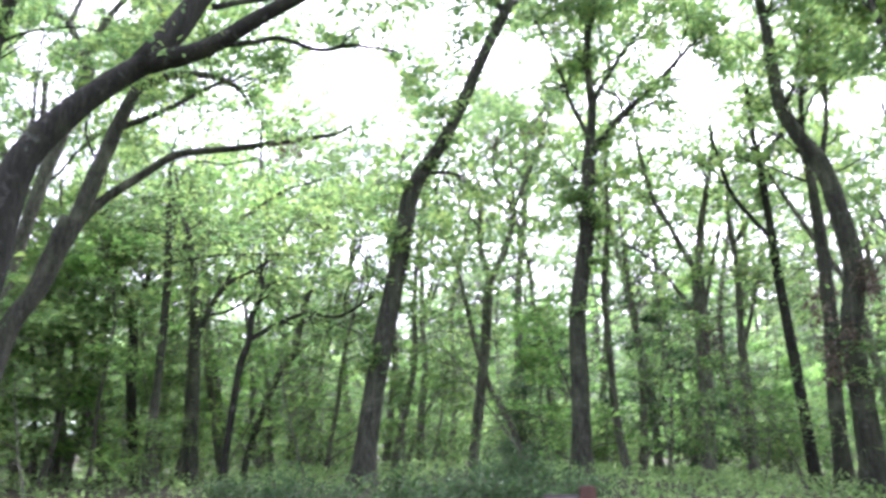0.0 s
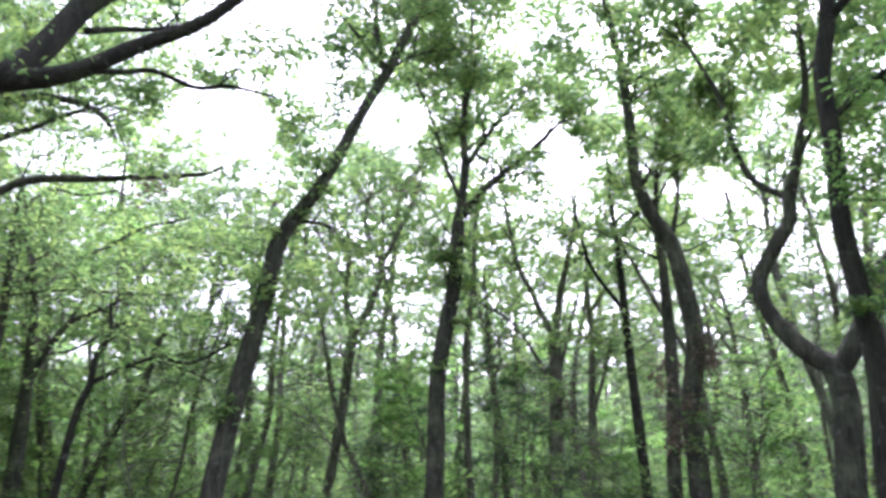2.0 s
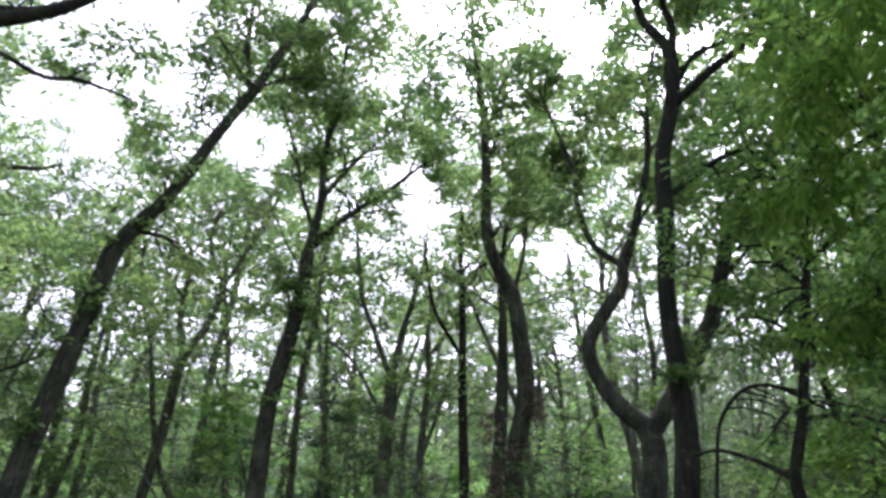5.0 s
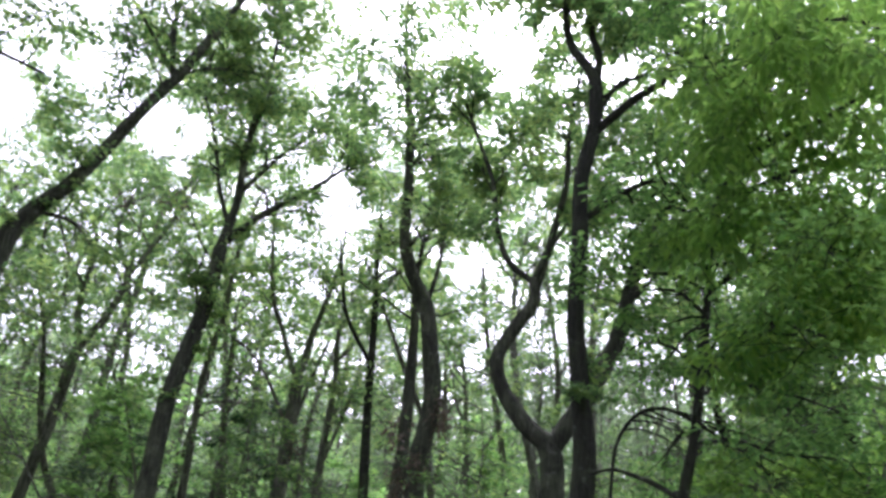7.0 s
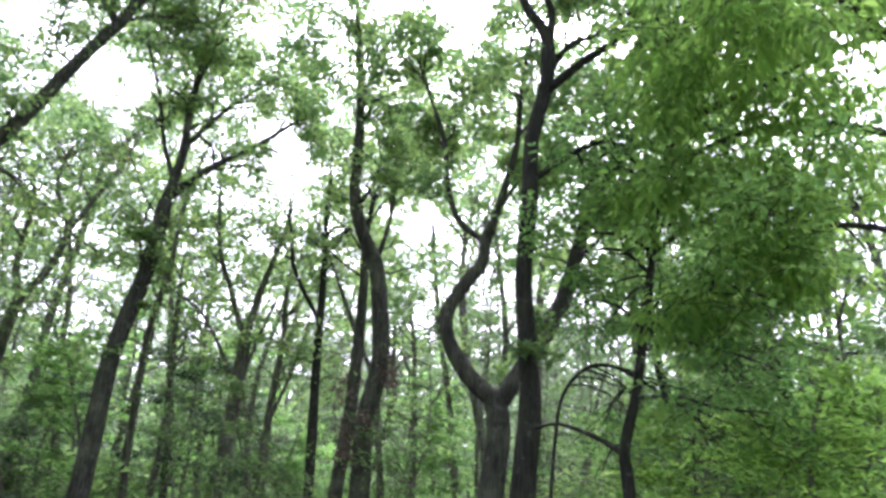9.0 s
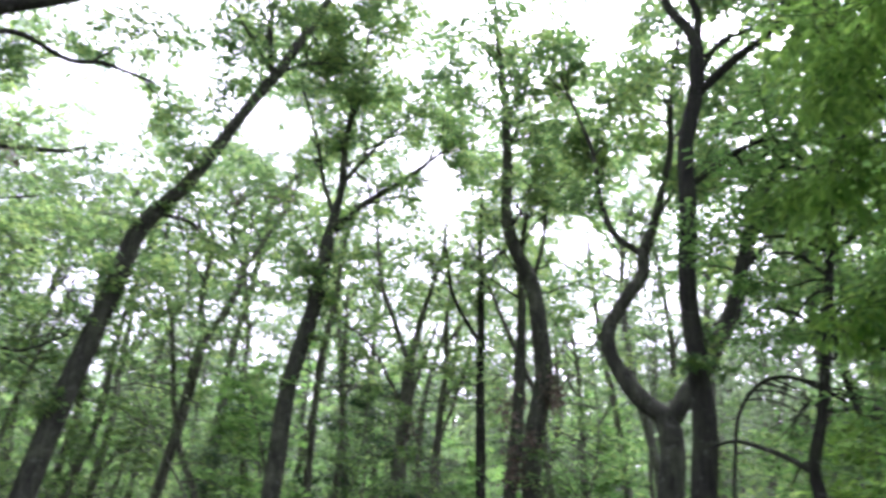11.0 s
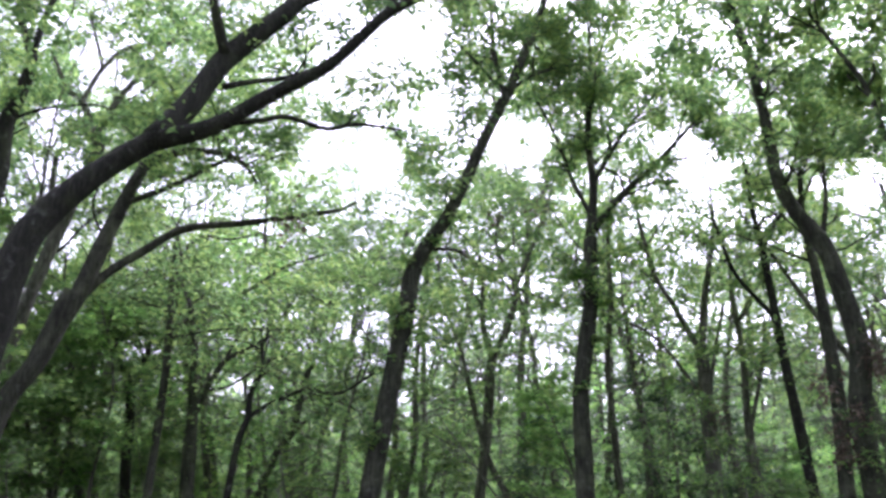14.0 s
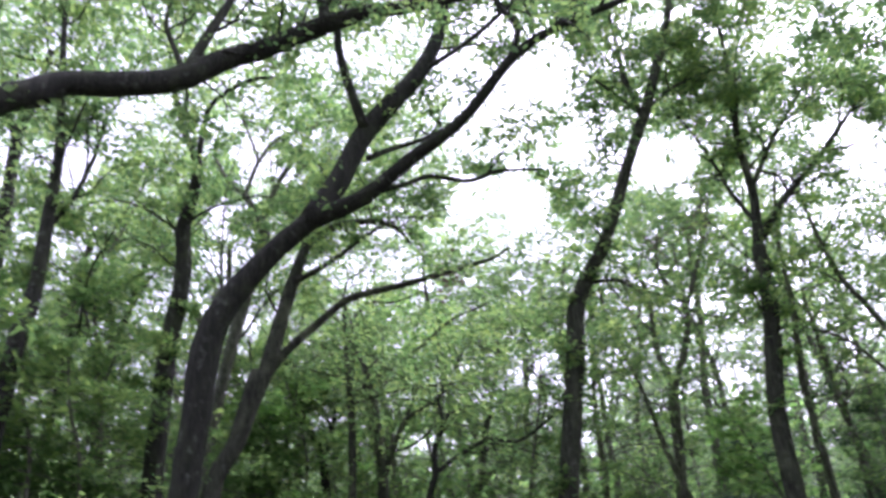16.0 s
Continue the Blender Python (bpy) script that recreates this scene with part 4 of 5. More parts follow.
oak("drooping_maple", "bright green maple with drooping layered sprays",
    [(5.77, 5.54, 1.64, 0.066), (5.76, 5.56, 2.04, 0.061), (5.74, 5.57, 2.30, 0.057), (5.82, 5.49, 2.79, 0.049), (5.89, 5.41, 3.47, 0.046), (5.96, 5.33, 4.31, 0.043), (6.02, 5.27, 5.08, 0.040), (6.21, 5.05, 5.80, 0.036)],
    boughs, 34, leaf=LEAF_FRESH, count=9, reach=1.1, per_tip=12, twigs=6, trunk_count=9, trunk_from=0.5, start=0.3, length=0.066, width=0.037, rise=-0.02, spread=0.2, tilt=0.45, droop=0.15, bare_limbs=(0, 1))


boughs = []
boughs.append([(7.55, 2.75, 5.6, 0.055), (6.9, 3.1, 6.1, 0.042), (6.1, 3.6, 6.2, 0.03), (5.5, 4.1, 6.0, 0.02), (5.05, 4.5, 5.5, 0.01)])
boughs.append([(7.5, 2.7, 4.6, 0.05), (6.8, 3.2, 5.1, 0.038), (6.1, 3.75, 5.2, 0.026), (5.5, 4.25, 4.95, 0.016), (5.1, 4.6, 4.5, 0.009)])
boughs.append([(7.45, 2.65, 3.7, 0.045), (6.8, 3.25, 4.15, 0.034), (6.2, 3.75, 4.2, 0.022), (5.7, 4.1, 3.9, 0.013), (5.4, 4.3, 3.5, 0.008)])
boughs.append([(7.5, 2.7, 5.0, 0.04), (6.6, 2.9, 5.8, 0.03), (5.7, 3.1, 6.1, 0.02), (5.0, 3.3, 5.9, 0.012), (4.5, 3.5, 5.4, 0.007)])
boughs.append([(7.6, 2.8, 6.2, 0.04), (6.9, 3.5, 6.9, 0.03), (6.2, 4.1, 7.05, 0.02), (5.6, 4.6, 6.75, 0.01)])
oak("bright_maple", "maple with bright yellow-green leaves hanging from long level boughs",
    [(7.35, 2.55, 0.4, 0.12), (7.42, 2.6, 2.6, 0.1), (7.5, 2.7, 4.4, 0.085), (7.6, 2.8, 6.2, 0.05), (7.65, 2.85, 7.6, 0.025)],
    boughs, 35, leaf=LEAF_BRIGHT, count=11, reach=1.0, per_tip=12, twigs=6, trunk_count=3, trunk_from=0.6, start=0.3, length=0.1, width=0.046,
    rise=-0.1, spread=0.2, tilt=0.5, droop=0.55, crown_limbs=1)


def arching_sapling():
    """A thin stem that bends over in a bow, with bare twigs hanging from it like ribs."""
    rng = np.random.default_rng(36)
    x, y = 5.36, 6.22
    g = ground_height(x, y) - 0.06
    thing = new("arching_sapling")
    thing.location = (x, y, g)
    base = np.array([x, y, g, 0.0])
    stem = spline([(x, y, g, 0.026), (5.35, 6.21, 1.6, 0.021), (5.39, 6.18, 2.4, 0.019), (5.42, 6.11, 2.81, 0.019), (5.55, 5.94, 3.08, 0.019),
                   (5.71, 5.71, 3.12, 0.018), (5.9, 5.48, 2.96, 0.016), (6.08, 5.24, 2.78, 0.014), (6.2, 5.05, 2.56, 0.007)], 6) - base
    h = Heap()
    tube(h, stem, 8, rng, 0.03, 0.4)
    h.object("trunk", BARK_DARK, thing)
    for k in range(11):
        i = 20 + int(k * 2.3)
        p = stem[i, :3].copy()
        d = unit(np.array([0.5 + 0.03 * k, -0.62, 0.12 - 0.03 * k]) + rng.normal(0, 0.12, 3))
        line, L = [(*p, 0.011)], rng.uniform(0.55, 0.95)
        for q in range(1, 6):
            d = unit(d + np.array([0.02, -0.02, -0.2]) + rng.normal(0, 0.1, 3))
            p = p + d * L / 5
            line.append((*p, 0.011 - 0.0016 * q))
        h = Heap()
        tube(h, spline(line, 3), 5, rng)
        for b in branch_off(spline(line, 2), rng, 3, 0.3, 0.4, -0.2):
            b[:, 3] = np.minimum(b[:, 3], 0.005)
            tube(h, b[[0, 2, 5]], 3, rng)
        h.object("twig", BARK_DARK, thing)
    return tagged(thing, "thin dark sapling bent over in a bow with bare hanging twigs", "tree")


arching_sapling()


# ---- tall oaks in the middle distance, each with its own crown ----
def tall_oak(x, y, height, stem, seed, lean=0.0):
    rng = np.random.default_rng(seed)
    g = ground_height(x, y)
    line, px, py = [], x, y
    dx, dy = rng.normal(lean, 0.03), rng.normal(0, 0.05)
    for k in range(7):
        line.append((px, py, g + height * 0.62 * k / 6, stem * (1 - 0.09 * k)))
        dx, dy = dx * 0.85 + rng.normal(0, 0.085), dy * 0.85 + rng.normal(0, 0.085)
        px, py = px + dx * height / 9, py + dy * height / 9
    limbs = []
    for k in range(6):
        i = rng.integers(3, 7)
        q, a = np.array(line[i][:3]), rng.uniform(0, 6.28)
        d, r0 = unit(np.array([math.cos(a), math.sin(a), rng.uniform(0.6, 1.6)])), line[i][3] * 0.45
        L, pts = height * rng.uniform(0.25, 0.42), [(*q, r0)]
        for s in range(1, 6):
            d = unit(d + rng.normal(0, 0.2, 3) + np.array([0, 0, 0.07]))
            q = q + d * L / 5
            pts.append((*q, r0 * (1 - 0.16 * s)))
        limbs.append(pts)
    # Past 19 m the paler bark colour stands in for haze.
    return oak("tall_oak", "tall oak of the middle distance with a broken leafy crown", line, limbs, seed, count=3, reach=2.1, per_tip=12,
               twigs=5, trunk_count=3, trunk_from=0.5, length=0.11, width=0.065, spread=0.17, start=0.3, fine="chip", bark=BARK_GREY_HAZE if math.hypot(x, y) > 19 or seed % 2 else BARK_DARK)


for k, (deg, dist, high) in enumerate(MID_OAKS):
    tall_oak(dist * math.sin(radians(deg)), dist * math.cos(radians(deg)), high, 0.115 + 0.008 * (k % 5), 600 + k, 0.012 * (k % 3 - 1))

# ---- woodland behind: several kinds of tree, each used many times ----
def woodland_tree(name, label, seed, height, stem, sprays, leaf_len):
    rng = np.random.default_rng(seed)
    thing = new(name)
    wood, green = Heap(), Heap()
    line, x, y = [], 0.0, 0.0
    dx, dy = rng.normal(0, 0.05, 2)
    for k in range(8):
        z = height * 0.92 * k / 7
        line.append((x, y, z - (0.15 if k == 0 else 0), stem * (1 - 0.115 * k)))
        dx, dy = dx * 0.8 + rng.normal(0, 0.07), dy * 0.8 + rng.normal(0, 0.07)
        x, y = x + dx * height / 7, y + dy * height / 7
    path = spline(line, 4)
    tube(wood, path, 8, rng, 0.04, 0.4)
    limbs = [(path[len(path) // 3:], 7)]
    for k in range(rng.integers(5, 8)):
        i = int(len(path) * rng.uniform(0.3, 0.85))
        a = rng.uniform(0, 6.28)
        q, d = path[i, :3].copy(), np.array([math.cos(a), math.sin(a), rng.uniform(0.5, 1.3)])
        d, L = unit(d), height * rng.uniform(0.16, 0.3)
        r0 = path[i, 3] * 0.6
        b = [(*q, r0)]
        for s in range(1, 6):
            d = unit(d + rng.normal(0, 0.2, 3) + np.array([0, 0, 0.06]))
            q = q + d * L / 5
            b.append((*q, r0 * (1 - 0.16 * s)))
        b = spline(b, 2)
        tube(wood, b, 6, rng)
        limbs.append((b, sprays))
    foliage(limbs, rng, wood, green, 3, height * 0.14, 0.3, 8, leaf_len, leaf_len * 0.6, 0.2, 0.2, 0.65, 0.0, "chip", False, tip_wood=False)
    # Trunk and crown both take the colours that carry the haze.
    wood.object("trunk", BARK_GREY_HAZE, thing)
    green.object("crown", LEAF_FAR_HAZE, thing, smooth=False)
    return tagged(thing, label, "tree", group="woodland trees")


def shrub(name, label, seed, height, width, count, leaf_len, mat):
    """Several thin stems from one foot, with layered sprays of leaves from the ground up."""
    rng = np.random.default_rng(seed)
    thing = new(name)
    wood, green, anchors = Heap(), Heap(), []
    for k in range(7):
        a = rng.uniform(0, 6.28)
        q, d = np.array([0, 0, -0.1]), unit(np.array([math.cos(a) * 0.6, math.sin(a) * 0.6, rng.uniform(0.8, 1.6)]))
        L = height * rng.uniform(0.6, 1.05)
        b = [(*q, 0.022)]
        for s in range(1, 6):
            d = unit(d + rng.normal(0, 0.2, 3))
            q = q + d * L / 5
            b.append((*q, 0.022 - 0.0035 * s))
        b = np.array(b)
        tube(wood, b, 4, rng)
        for t in branch_off(spline(b, 2), rng, 9, 0.15, width * 0.5, 0.1):
            tube(wood, t[::2], 3, rng)
            anchors += [t[2, :3], t[3, :3], t[4, :3], t[5, :3]]
    a = np.array(anchors)
    at = a[rng.integers(0, len(a), count)] + rng.normal(0, 1, (count, 3)) * np.array([0.17, 0.17, 0.07]) * max(1.0, width / 1.6)
    at[:, 2] = np.maximum(at[:, 2], 0.02)
    leaves(green, at, rng, leaf_len, leaf_len * 0.6, 0.5, 0.0, "chip")
    tagged(wood.object("stem_growth", BARK_GREY_HAZE, thing), kind="stuff")
    green.object("foliage", mat, thing, smooth=False)
    return tagged(thing, label, "shrub", group="undergrowth")


def scatter(kinds, spots, rng, more=False):
    """Sets copies of the kinds on the spots; the first uses of each kind are the built ones."""
    for i, (x, y, s) in enumerate(spots):
        src = kinds[i % len(kinds)]
        k = s * rng.uniform(0.85, 1.15)
        m = Matrix.LocRotScale((x, y, ground_height(x, y) - 0.03), Euler((rng.normal(0, 0.03), rng.normal(0, 0.03), rng.uniform(0, 6.28))), None)
        ob = copy_thing(src, m) if more or i >= len(kinds) else src
        ob.matrix_basis = m
        ob.scale = (k, k, k)


def spot_list(rng, count, near, far, half, gap, centre=0.0):
    """Places in a fan ahead (half the fan's width in degrees), none nearer than gap to another."""
    out = []
    for _ in range(count * 30):
        a = radians(centre + rng.uniform(-half, half))
        d = math.sqrt(rng.uniform(near * near, far * far))
        x, y = d * math.sin(a), d * math.cos(a)
        if all((x - p) ** 2 + (y - q) ** 2 > gap * gap for p, q in out):
            out.append((x, y))
        if len(out) == count:
            break
    return out


rng = np.random.default_rng(77)
WOOD_KINDS = [woodland_tree("woodland_tree", "slim broadleaf woodland tree with grey bark and light green crown, both toned for haze", 200 + k, 13.0 + 0.5 * k, 0.085 + 0.009 * k, 4, 0.155) for k in range(8)]
spots = [(x, y, min(1.15, math.hypot(x, y) * 0.41 / 14.0)) for x, y in spot_list(rng, 80, 20, 60, 62, 2.7, 5)]
# Unseen trees round the rear, added to block light from that side.
spots += [(x, y, 1.3) for x, y in spot_list(rng, 18, 5, 26, 98, 2.8, 188)]
scatter(WOOD_KINDS, spots, rng)

SHRUB_KINDS = [shrub("undergrowth_shrub", "leafy green undergrowth shrub with thin stems", 300 + k, 2.0 + 0.35 * k, 2.0 + 0.2 * k, 1850, 0.12, LEAF_SHRUB) for k in range(6)]
spots = [(x, y, 0.75 + 0.3 * rng.random()) for x, y in spot_list(rng, 60, 17, 42, 58, 1.7, 5)]
scatter(SHRUB_KINDS, spots, rng)


def understory_tree(name, label, seed, height, leaf_len, mat=None, reps=5, low=0.12, stem=0.055, branches=19, group="understory trees"):
    """A small shade tree: thin leaning stem, long level branches in layers nearly to the ground."""
    rng = np.random.default_rng(seed)
    thing = new(name)
    wood, boughs, green, anchors = Heap(), Heap(), Heap(), []
    q, d, line = np.array([0.0, 0.0, -0.1]), unit(np.array([*rng.normal(0, 0.14, 2), 1.0])), []
    for k in range(7):
        line.append((*q, stem * (1 - 0.12 * k)))
        d = unit(d + np.array([*rng.normal(0, 0.12, 2), 0.05]))
        q = q + d * height / 6.5
    path = spline(line, 5)
    tube(wood, path, 7, rng, 0.03, 0.4)
    for u in np.linspace(low, 0.98, branches):
        i = min(len(path) - 1, int(u * len(path)))
        a, p = rng.uniform(0, 6.28), path[i, :3].copy()
        L = height * 0.42 * (1.1 - 0.65 * u) * rng.uniform(0.6, 1.2)
        e = np.array([math.cos(a), math.sin(a), 0.35])
        b = [(*p, 0.016)]
        for s in range(1, 6):
            e = unit(e + rng.normal(0, 0.16, 3) + np.array([0, 0, -0.09]))
            p = p + e * L / 5
            b.append((*p, 0.016 - 0.0024 * s))
        b = np.array(b)
        tube(boughs, b, 4, rng)
        for t in branch_off(spline(b, 2), rng, 8, 0.25, L * 0.45, -0.02):
            t[:, 2] = t[0, 2] + (t[:, 2] - t[0, 2]) * 0.45
            anchors += [t[2, :3], t[3, :3], t[4, :3], t[5, :3]]
        anchors += [b[3, :3], b[4, :3], b[5, :3]]
    a = np.array(anchors)
    at = np.repeat(a, reps, 0)
    at = at + rng.normal(0, 1, at.shape) * np.array([0.15, 0.15, 0.05])
    leaves(green, at, rng, leaf_len, leaf_len * 0.6, 0.4, 0.0, "chip")
    wood.object("trunk", BARK_GREY_HAZE, thing)
    tagged(boughs.object("branch_growth", BARK_GREY_HAZE, thing), kind="stuff")
    green.object("crown", mat or LEAF_SHRUB, thing, smooth=False)
    return tagged(thing, label, "tree", group=group)


UNDER_KINDS = [understory_tree("understory_tree", "thin understory tree with level layers of light green leaves", 400 + k, 4.5 + 0.6 * k, 0.13, LEAF_SHRUB if k % 3 else LEAF_FRESH, 4) for k in range(7)]
spots = [(x, y, 0.8 + 0.35 * rng.random()) for x, y in spot_list(rng, 85, 17, 44, 58, 1.9, 5)]
spots += [(x, y, 0.75 + 0.3 * rng.random()) for x, y in spot_list(rng, 9, 15, 22, 16, 1.9, -17)]
scatter(UNDER_KINDS, spots, rng)
SLIM_KINDS = [understory_tree("slim_tree", "slender bent tree with thin level sprays of light green leaves", 240 + k, 6.6 + 0.5 * k, 0.095, LEAF_SHRUB if k % 2 else LEAF_OAK,
                              4, 0.36, 0.075 + 0.006 * k, 17, "slim trees") for k in range(5)]
scatter(SLIM_KINDS, [(d * math.sin(radians(a)), d * math.cos(radians(a)), s) for a, d, s in SLIM_TREES], rng)
CLOSE_KINDS = [understory_tree("shade_tree", "small shade tree with dense layered green leaves", 450 + k, 5.0 + 0.7 * k, 0.10, LEAF_SHRUB, 8) for k in range(3)]
scatter(CLOSE_KINDS, [(d * math.sin(radians(a)), d * math.cos(radians(a)), s) for a, d, s in CLOSE_TREES], rng)
SPRAY_KINDS = [understory_tree("sapling", "thin sapling with a few long level sprays of light green leaves", 520 + k, 2.8 + 0.5 * k, 0.075, LEAF_SHRUB, 3, 0.3, 0.024, 8, "saplings") for k in range(4)]
scatter(SPRAY_KINDS, [(d * math.sin(radians(a)), d * math.cos(radians(a)), s) for a, d, s in SAPLINGS], rng)
LAYERED = understory_tree("layered_shrub", "low shrub with flat light green sprays", 480, 1.7, 0.06, LEAF_SHRUB, 4, 0.4, 0.02, 8)
scatter([LAYERED], [(3.5, 11.4, 0.85), (4.6, 12.2, 0.9), (-4.6, 12.6, 0.9)], rng)
FRESH_KINDS = [understory_tree("young_maple", "young maple with bright green layered leaves", 470 + k, 3.4 + 0.5 * k, 0.09, LEAF_BRIGHT, 7) for k in range(2)]
scatter(FRESH_KINDS, [(d * math.sin(radians(a)), d * math.cos(radians(a)), s) for a, d, s in YOUNG_MAPLES], rng)
rng = np.random.default_rng(61)
scatter(SLIM_KINDS, [(d * math.sin(radians(a)), d * math.cos(radians(a)), s) for a, d, s in TALLER_SLIM], rng, more=True)


# ---- far woods that close the view ----
def far_woods():
    rng = np.random.default_rng(9)
    wood, green = Heap(), Heap()
    for k in range(430):
        a = radians(rng.uniform(-62, 70)) if k < 320 else rng.uniform(0, 2 * math.pi)
        d = rng.uniform(56, 100)
        x, y, h = d * math.sin(a), d * math.cos(a), rng.uniform(9, 18) * d / 75
        g = ground_height(x, y)
        p = np.array([(x, y, g - 0.2, 0.2), (x + rng.normal(0, 0.4), y, g + h * 0.45, 0.14), (x + rng.normal(0, 0.9), y + rng.normal(0, 0.9), g + h * 0.9, 0.05)])
        tube(wood, spline(p, 3), 5, rng)
        c = rng.normal(0, 1, (54, 3)) * np.array([2.2, 2.2, h * 0.3]) + np.array([x, y, g + h * 0.45])
        c[:, 2] = np.clip(c[:, 2], g + 0.3, g + h)
        at = np.repeat(c, 9, 0) + rng.normal(0, 1, (54 * 9, 3)) * np.array([0.7, 0.7, 0.35])
        leaves(green, at, rng, 0.74, 0.55, 0.6, 0.0, "chip")
    top = new("far_woods")
    tagged(wood.object("trunk_belt", BARK_GREY_HAZE, top), kind="stuff")
    tagged(green.object("crown_belt", LEAF_FAR_HAZE, top, smooth=False), kind="stuff")
    tagged(top, "distant belt of green broadleaf woodland", "woods", kind="stuff")


far_woods()


# ---- low plants on the ground ----
def ground_cover():
    rng = np.random.default_rng(31)
    n = 200000
    a = np.where(rng.random(n) < 0.72, np.radians(rng.uniform(-52, 64, n)), rng.uniform(0, 2 * math.pi, n))
    d = 1.2 + 29 * rng.random(n) ** 1.1
    x, y = d * np.sin(a), d * np.cos(a)
    clump = np.array([noise.noise((p * 0.5, q * 0.5, 1.7)) for p, q in zip(x, y)])
    # trodden bare soil in the clearing and under the trees to one side
    bare = np.maximum(np.clip((-x - 2.5) / 2.5, 0, 1) * np.where(d < 16, 0.75, 0.2), np.clip((4.6 + 2.5 * clump - d) / 2.0, 0, 0.97))
    keep = rng.random(n) < np.clip(0.5 + clump, 0.06, 0.85) * (1 - bare)
    x, y = x[keep], y[keep]
    z = np.array([ground_height(p, q) for p, q in zip(x, y)])
    h = Heap()
    at = np.stack([x, y, z + 0.28 * rng.random(len(x)) ** 1.5], 1)
    leaves(h, at, rng, 0.085, 0.042, 0.7, -0.5, "chip")
    return tagged(h.object("ground_plants", GRASS, smooth=False), "low bright green plants and grass on the woodland floor", "undergrowth", kind="stuff")


ground_cover()


# ---- dead brown leaves still hanging in some of the trees ----
def dead_bunch(x, y, z, size, seed):
    """A ragged bunch of dry leaves on a snapped twig."""
    rng = np.random.default_rng(seed)
    thing = new("dead_leaf_bunch")
    thing.location = (x, y, z)
    h, w = Heap(), Heap()
    stem = np.array([(0, 0, size, 0.012), (0.03, 0.02, 0.2 * size, 0.009), (0.0, 0.05, -0.6 * size, 0.004)])
    tube(w, spline(stem, 3), 5, rng)
    at = rng.normal(0, 1, (int(420 * size), 3)) * np.array([0.7, 0.7, 0.9]) * size * 0.7
    leaves(h, at, rng, 0.08, 0.048, 1.0, 0.5, False)
    w.object("twig", BARK_GREY_HAZE, thing)
    h.object("dry_leaves", LEAF_DRY, thing, smooth=False)
    return tagged(thing, "bunch of dry brown leaves hanging on a twig", "dead leaves", group="dead leaves")


for k, (x, y, z, s) in enumerate(DEAD_BUNCHES):
    dead_bunch(x, y, z, s, 900 + k)


# ---- bushes on the rise ahead ----
BUSH = [shrub("low_bush", "low rounded bush with small dense green leaves", 330 + k, 0.55 + 0.12 * k, 1.0, 3600, 0.055, LEAF_BUSH) for k in range(3)]
scatter(BUSH, [(-0.35, 8.0, 1.3), (0.25, 8.6, 1.4), (-1.2, 8.6, 1.05), (0.75, 8.9, 1.0), (-0.1, 7.6, 0.8), (-2.0, 9.4, 1.0), (1.5, 9.6, 0.8),
               (-2.9, 10.5, 0.8), (0.9, 10.8, 0.9), (-0.6, 10.4, 0.95)], rng)
EVERGREEN = understory_tree("evergreen_tree", "dark green evergreen tree with dense foliage", 490, 5.5, 0.10, LEAF_DARK, 11)
scatter([EVERGREEN], [(5.2, 19.5, 1.0), (6.4, 21.5, 1.1), (2.6, 20.0, 0.7)], rng)


# ---- signpost beside the path ----
def box(heap, x0, y0, z0, x1, y1, z1, bevel=0.006):
    """A box with chamfered edges."""
    bm = bmesh.new()
    bmesh.ops.create_cube(bm, size=1.0)
    for v in bm.verts:
        v.co = ((x0 + x1) / 2 + v.co.x * (x1 - x0), (y0 + y1) / 2 + v.co.y * (y1 - y0), (z0 + z1) / 2 + v.co.z * (z1 - z0))
    bmesh.ops.bevel(bm, geom=list(bm.edges), offset=bevel, segments=2, affect="EDGES")
    bmesh.ops.triangulate(bm, faces=list(bm.faces))
    bm.verts.index_update()
    heap.add(np.array([tuple(v.co) for v in bm.verts]), np.array([[v.index for v in f.verts] for f in bm.faces]))
    bm.free()


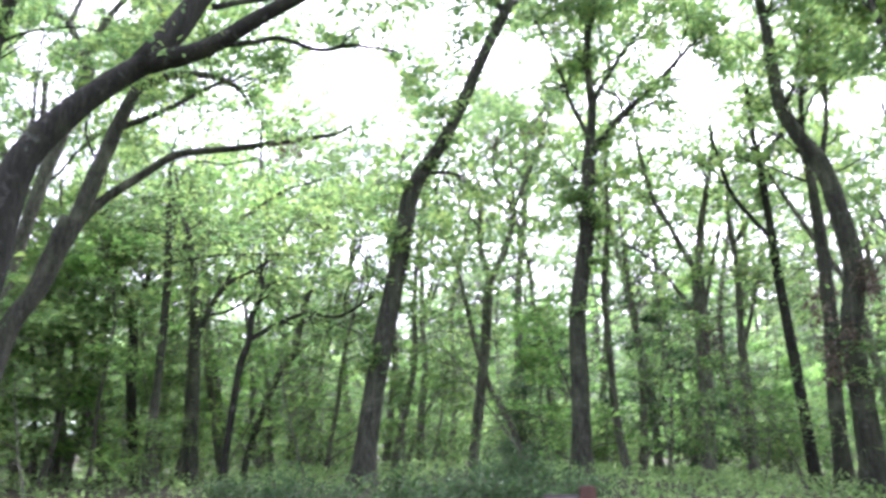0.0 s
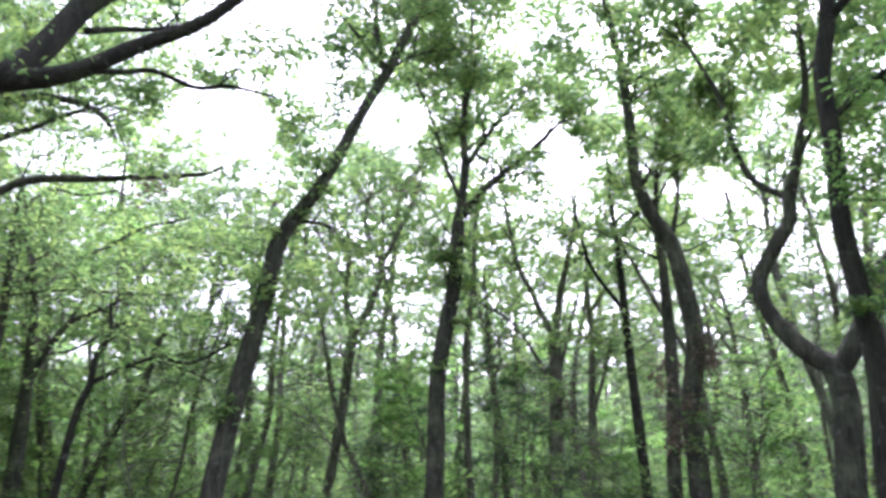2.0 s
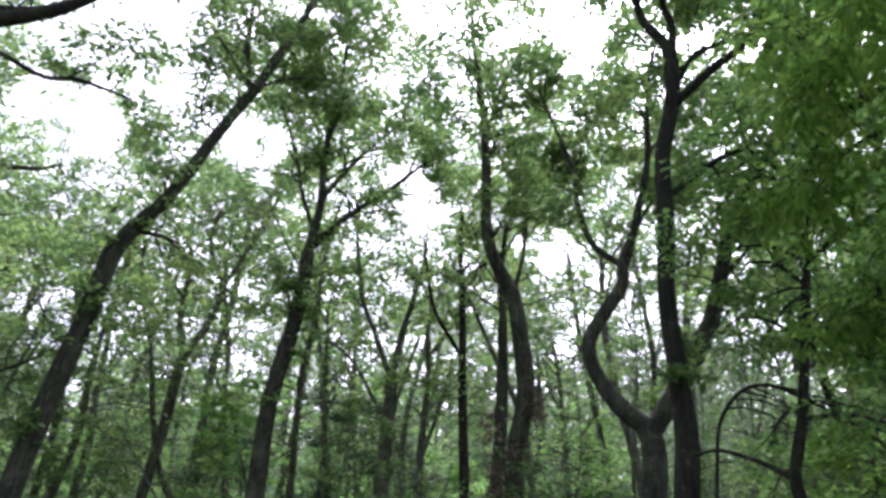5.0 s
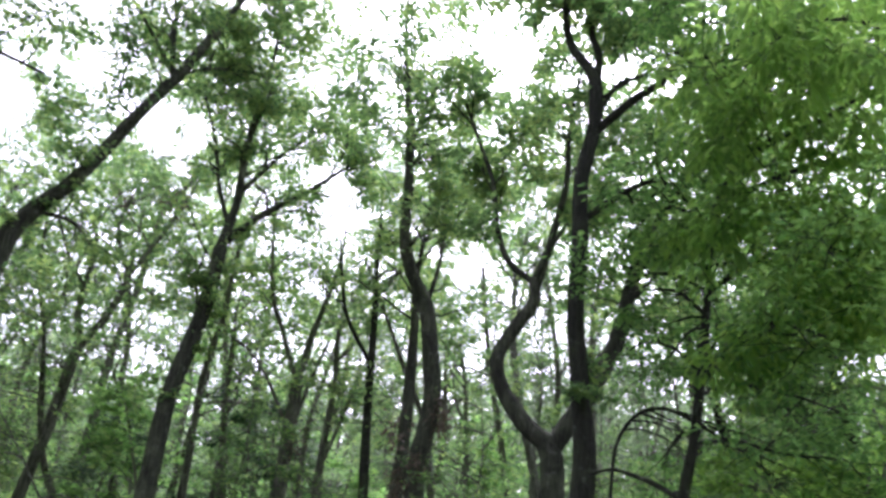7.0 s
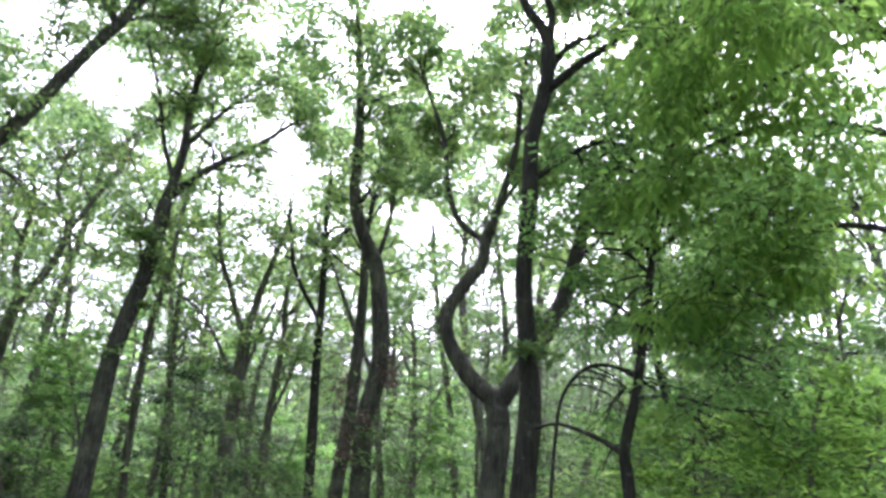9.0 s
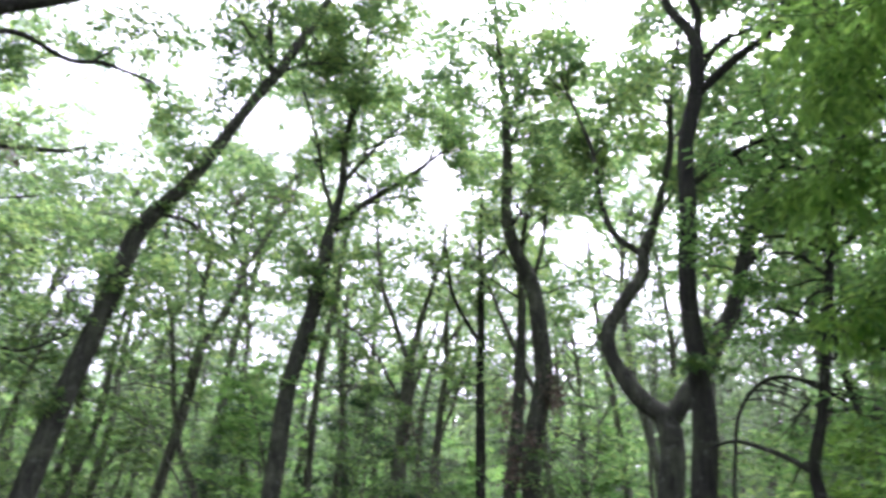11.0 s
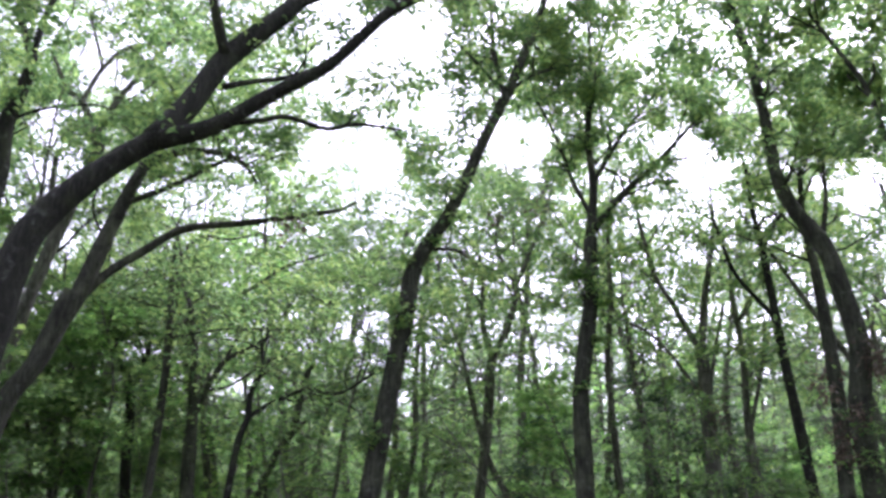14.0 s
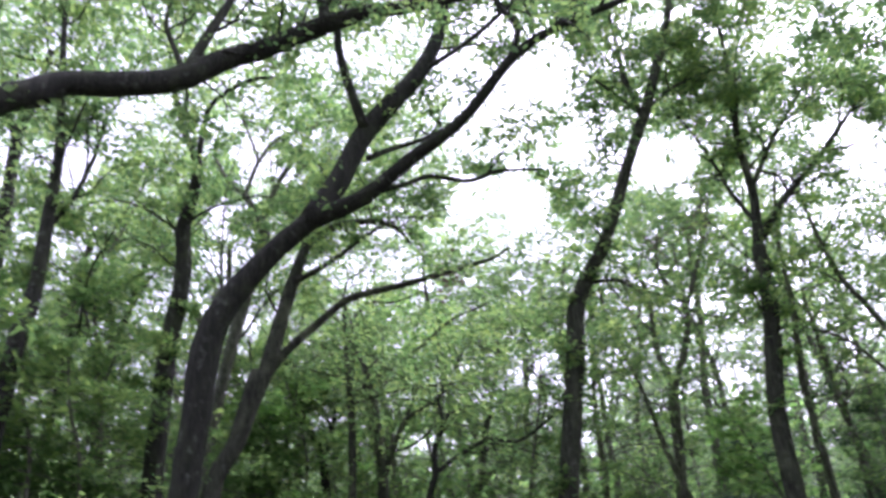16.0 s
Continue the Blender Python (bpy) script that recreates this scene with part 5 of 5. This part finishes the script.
def sign_post(x, y, turn):
    thing = new("sign_post")
    g = ground_height(x, y)
    thing.matrix_basis = Matrix.LocRotScale((x, y, g), Euler((0, 0, turn)), None)
    top = 1.25 - g
    h = Heap()
    box(h, -0.055, -0.055, -0.25, 0.055, 0.055, top, 0.012)
    h.object("post", POST_WOOD, thing, smooth=False)
    h = Heap()
    box(h, -0.30, -0.03, top - 0.34, -0.062, 0.0, top - 0.05, 0.004)
    frame_part = h.object("sign_frame", BOARD_DARK, thing, smooth=False)
    h = Heap()
    box(h, -0.285, -0.036, top - 0.325, -0.075, -0.0305, top - 0.065, 0.001)
    h.object("sign_panel", BOARD_FACE, frame_part, smooth=False)
    for k in range(5):
        h = Heap()
        box(h, -0.27, -0.0385, top - 0.105 - 0.045 * k, -0.27 + (0.17, 0.15, 0.18, 0.12, 0.16)[k], -0.0365, top - 0.09 - 0.045 * k, 0.0005)
        h.object("text_bar", BOARD_DARK, frame_part, smooth=False)
    return tagged(thing, "red-brown wooden post with a small framed pale notice board", "sign post")


sign_post(0.93, 5.52, radians(-6))


# ---- pale-roofed shed far among the trees ----
def shed(x, y, turn):
    thing = new("shed")
    g = ground_height(x, y) - 0.1
    thing.matrix_basis = Matrix.LocRotScale((x, y, g), Euler((0, 0, turn)), None)
    for name, a in (("front_wall", (-2.4, -1.5, 0, 2.4, -1.4, 2.0)), ("back_wall", (-2.4, 1.4, 0, 2.4, 1.5, 2.0)),
                    ("side_wall", (-2.4, -1.397, 0, -2.3, 1.397, 2.0)), ("side_wall", (2.3, -1.397, 0, 2.4, 1.397, 2.0))):
        h = Heap()
        box(h, *a, 0.01)
        h.object(name, SHED_WALL, thing, smooth=False)
    for side in (-1, 1):
        bm = bmesh.new()
        pts = [(-2.7, side * 1.8, 1.9), (2.7, side * 1.8, 1.9), (2.7, 0, 2.65), (-2.7, 0, 2.65)]
        low = [bm.verts.new(p) for p in pts]
        high = [bm.verts.new((p[0], p[1], p[2] + 0.06)) for p in pts]
        bm.faces.new(low[::-1])
        bm.faces.new(high)
        for k in range(4):
            bm.faces.new((low[k], low[(k + 1) % 4], high[(k + 1) % 4], high[k]))
        bmesh.ops.recalc_face_normals(bm, faces=list(bm.faces))
        me = bpy.data.meshes.new("roof_slope")
        bm.to_mesh(me)
        bm.free()
        me.materials.append(ROOF_PALE)
        new("roof_slope", me).parent = thing
    return tagged(thing, "small weathered wooden shed with a pale sheet roof", "shed")


shed(-22.4, 43.0, radians(20))
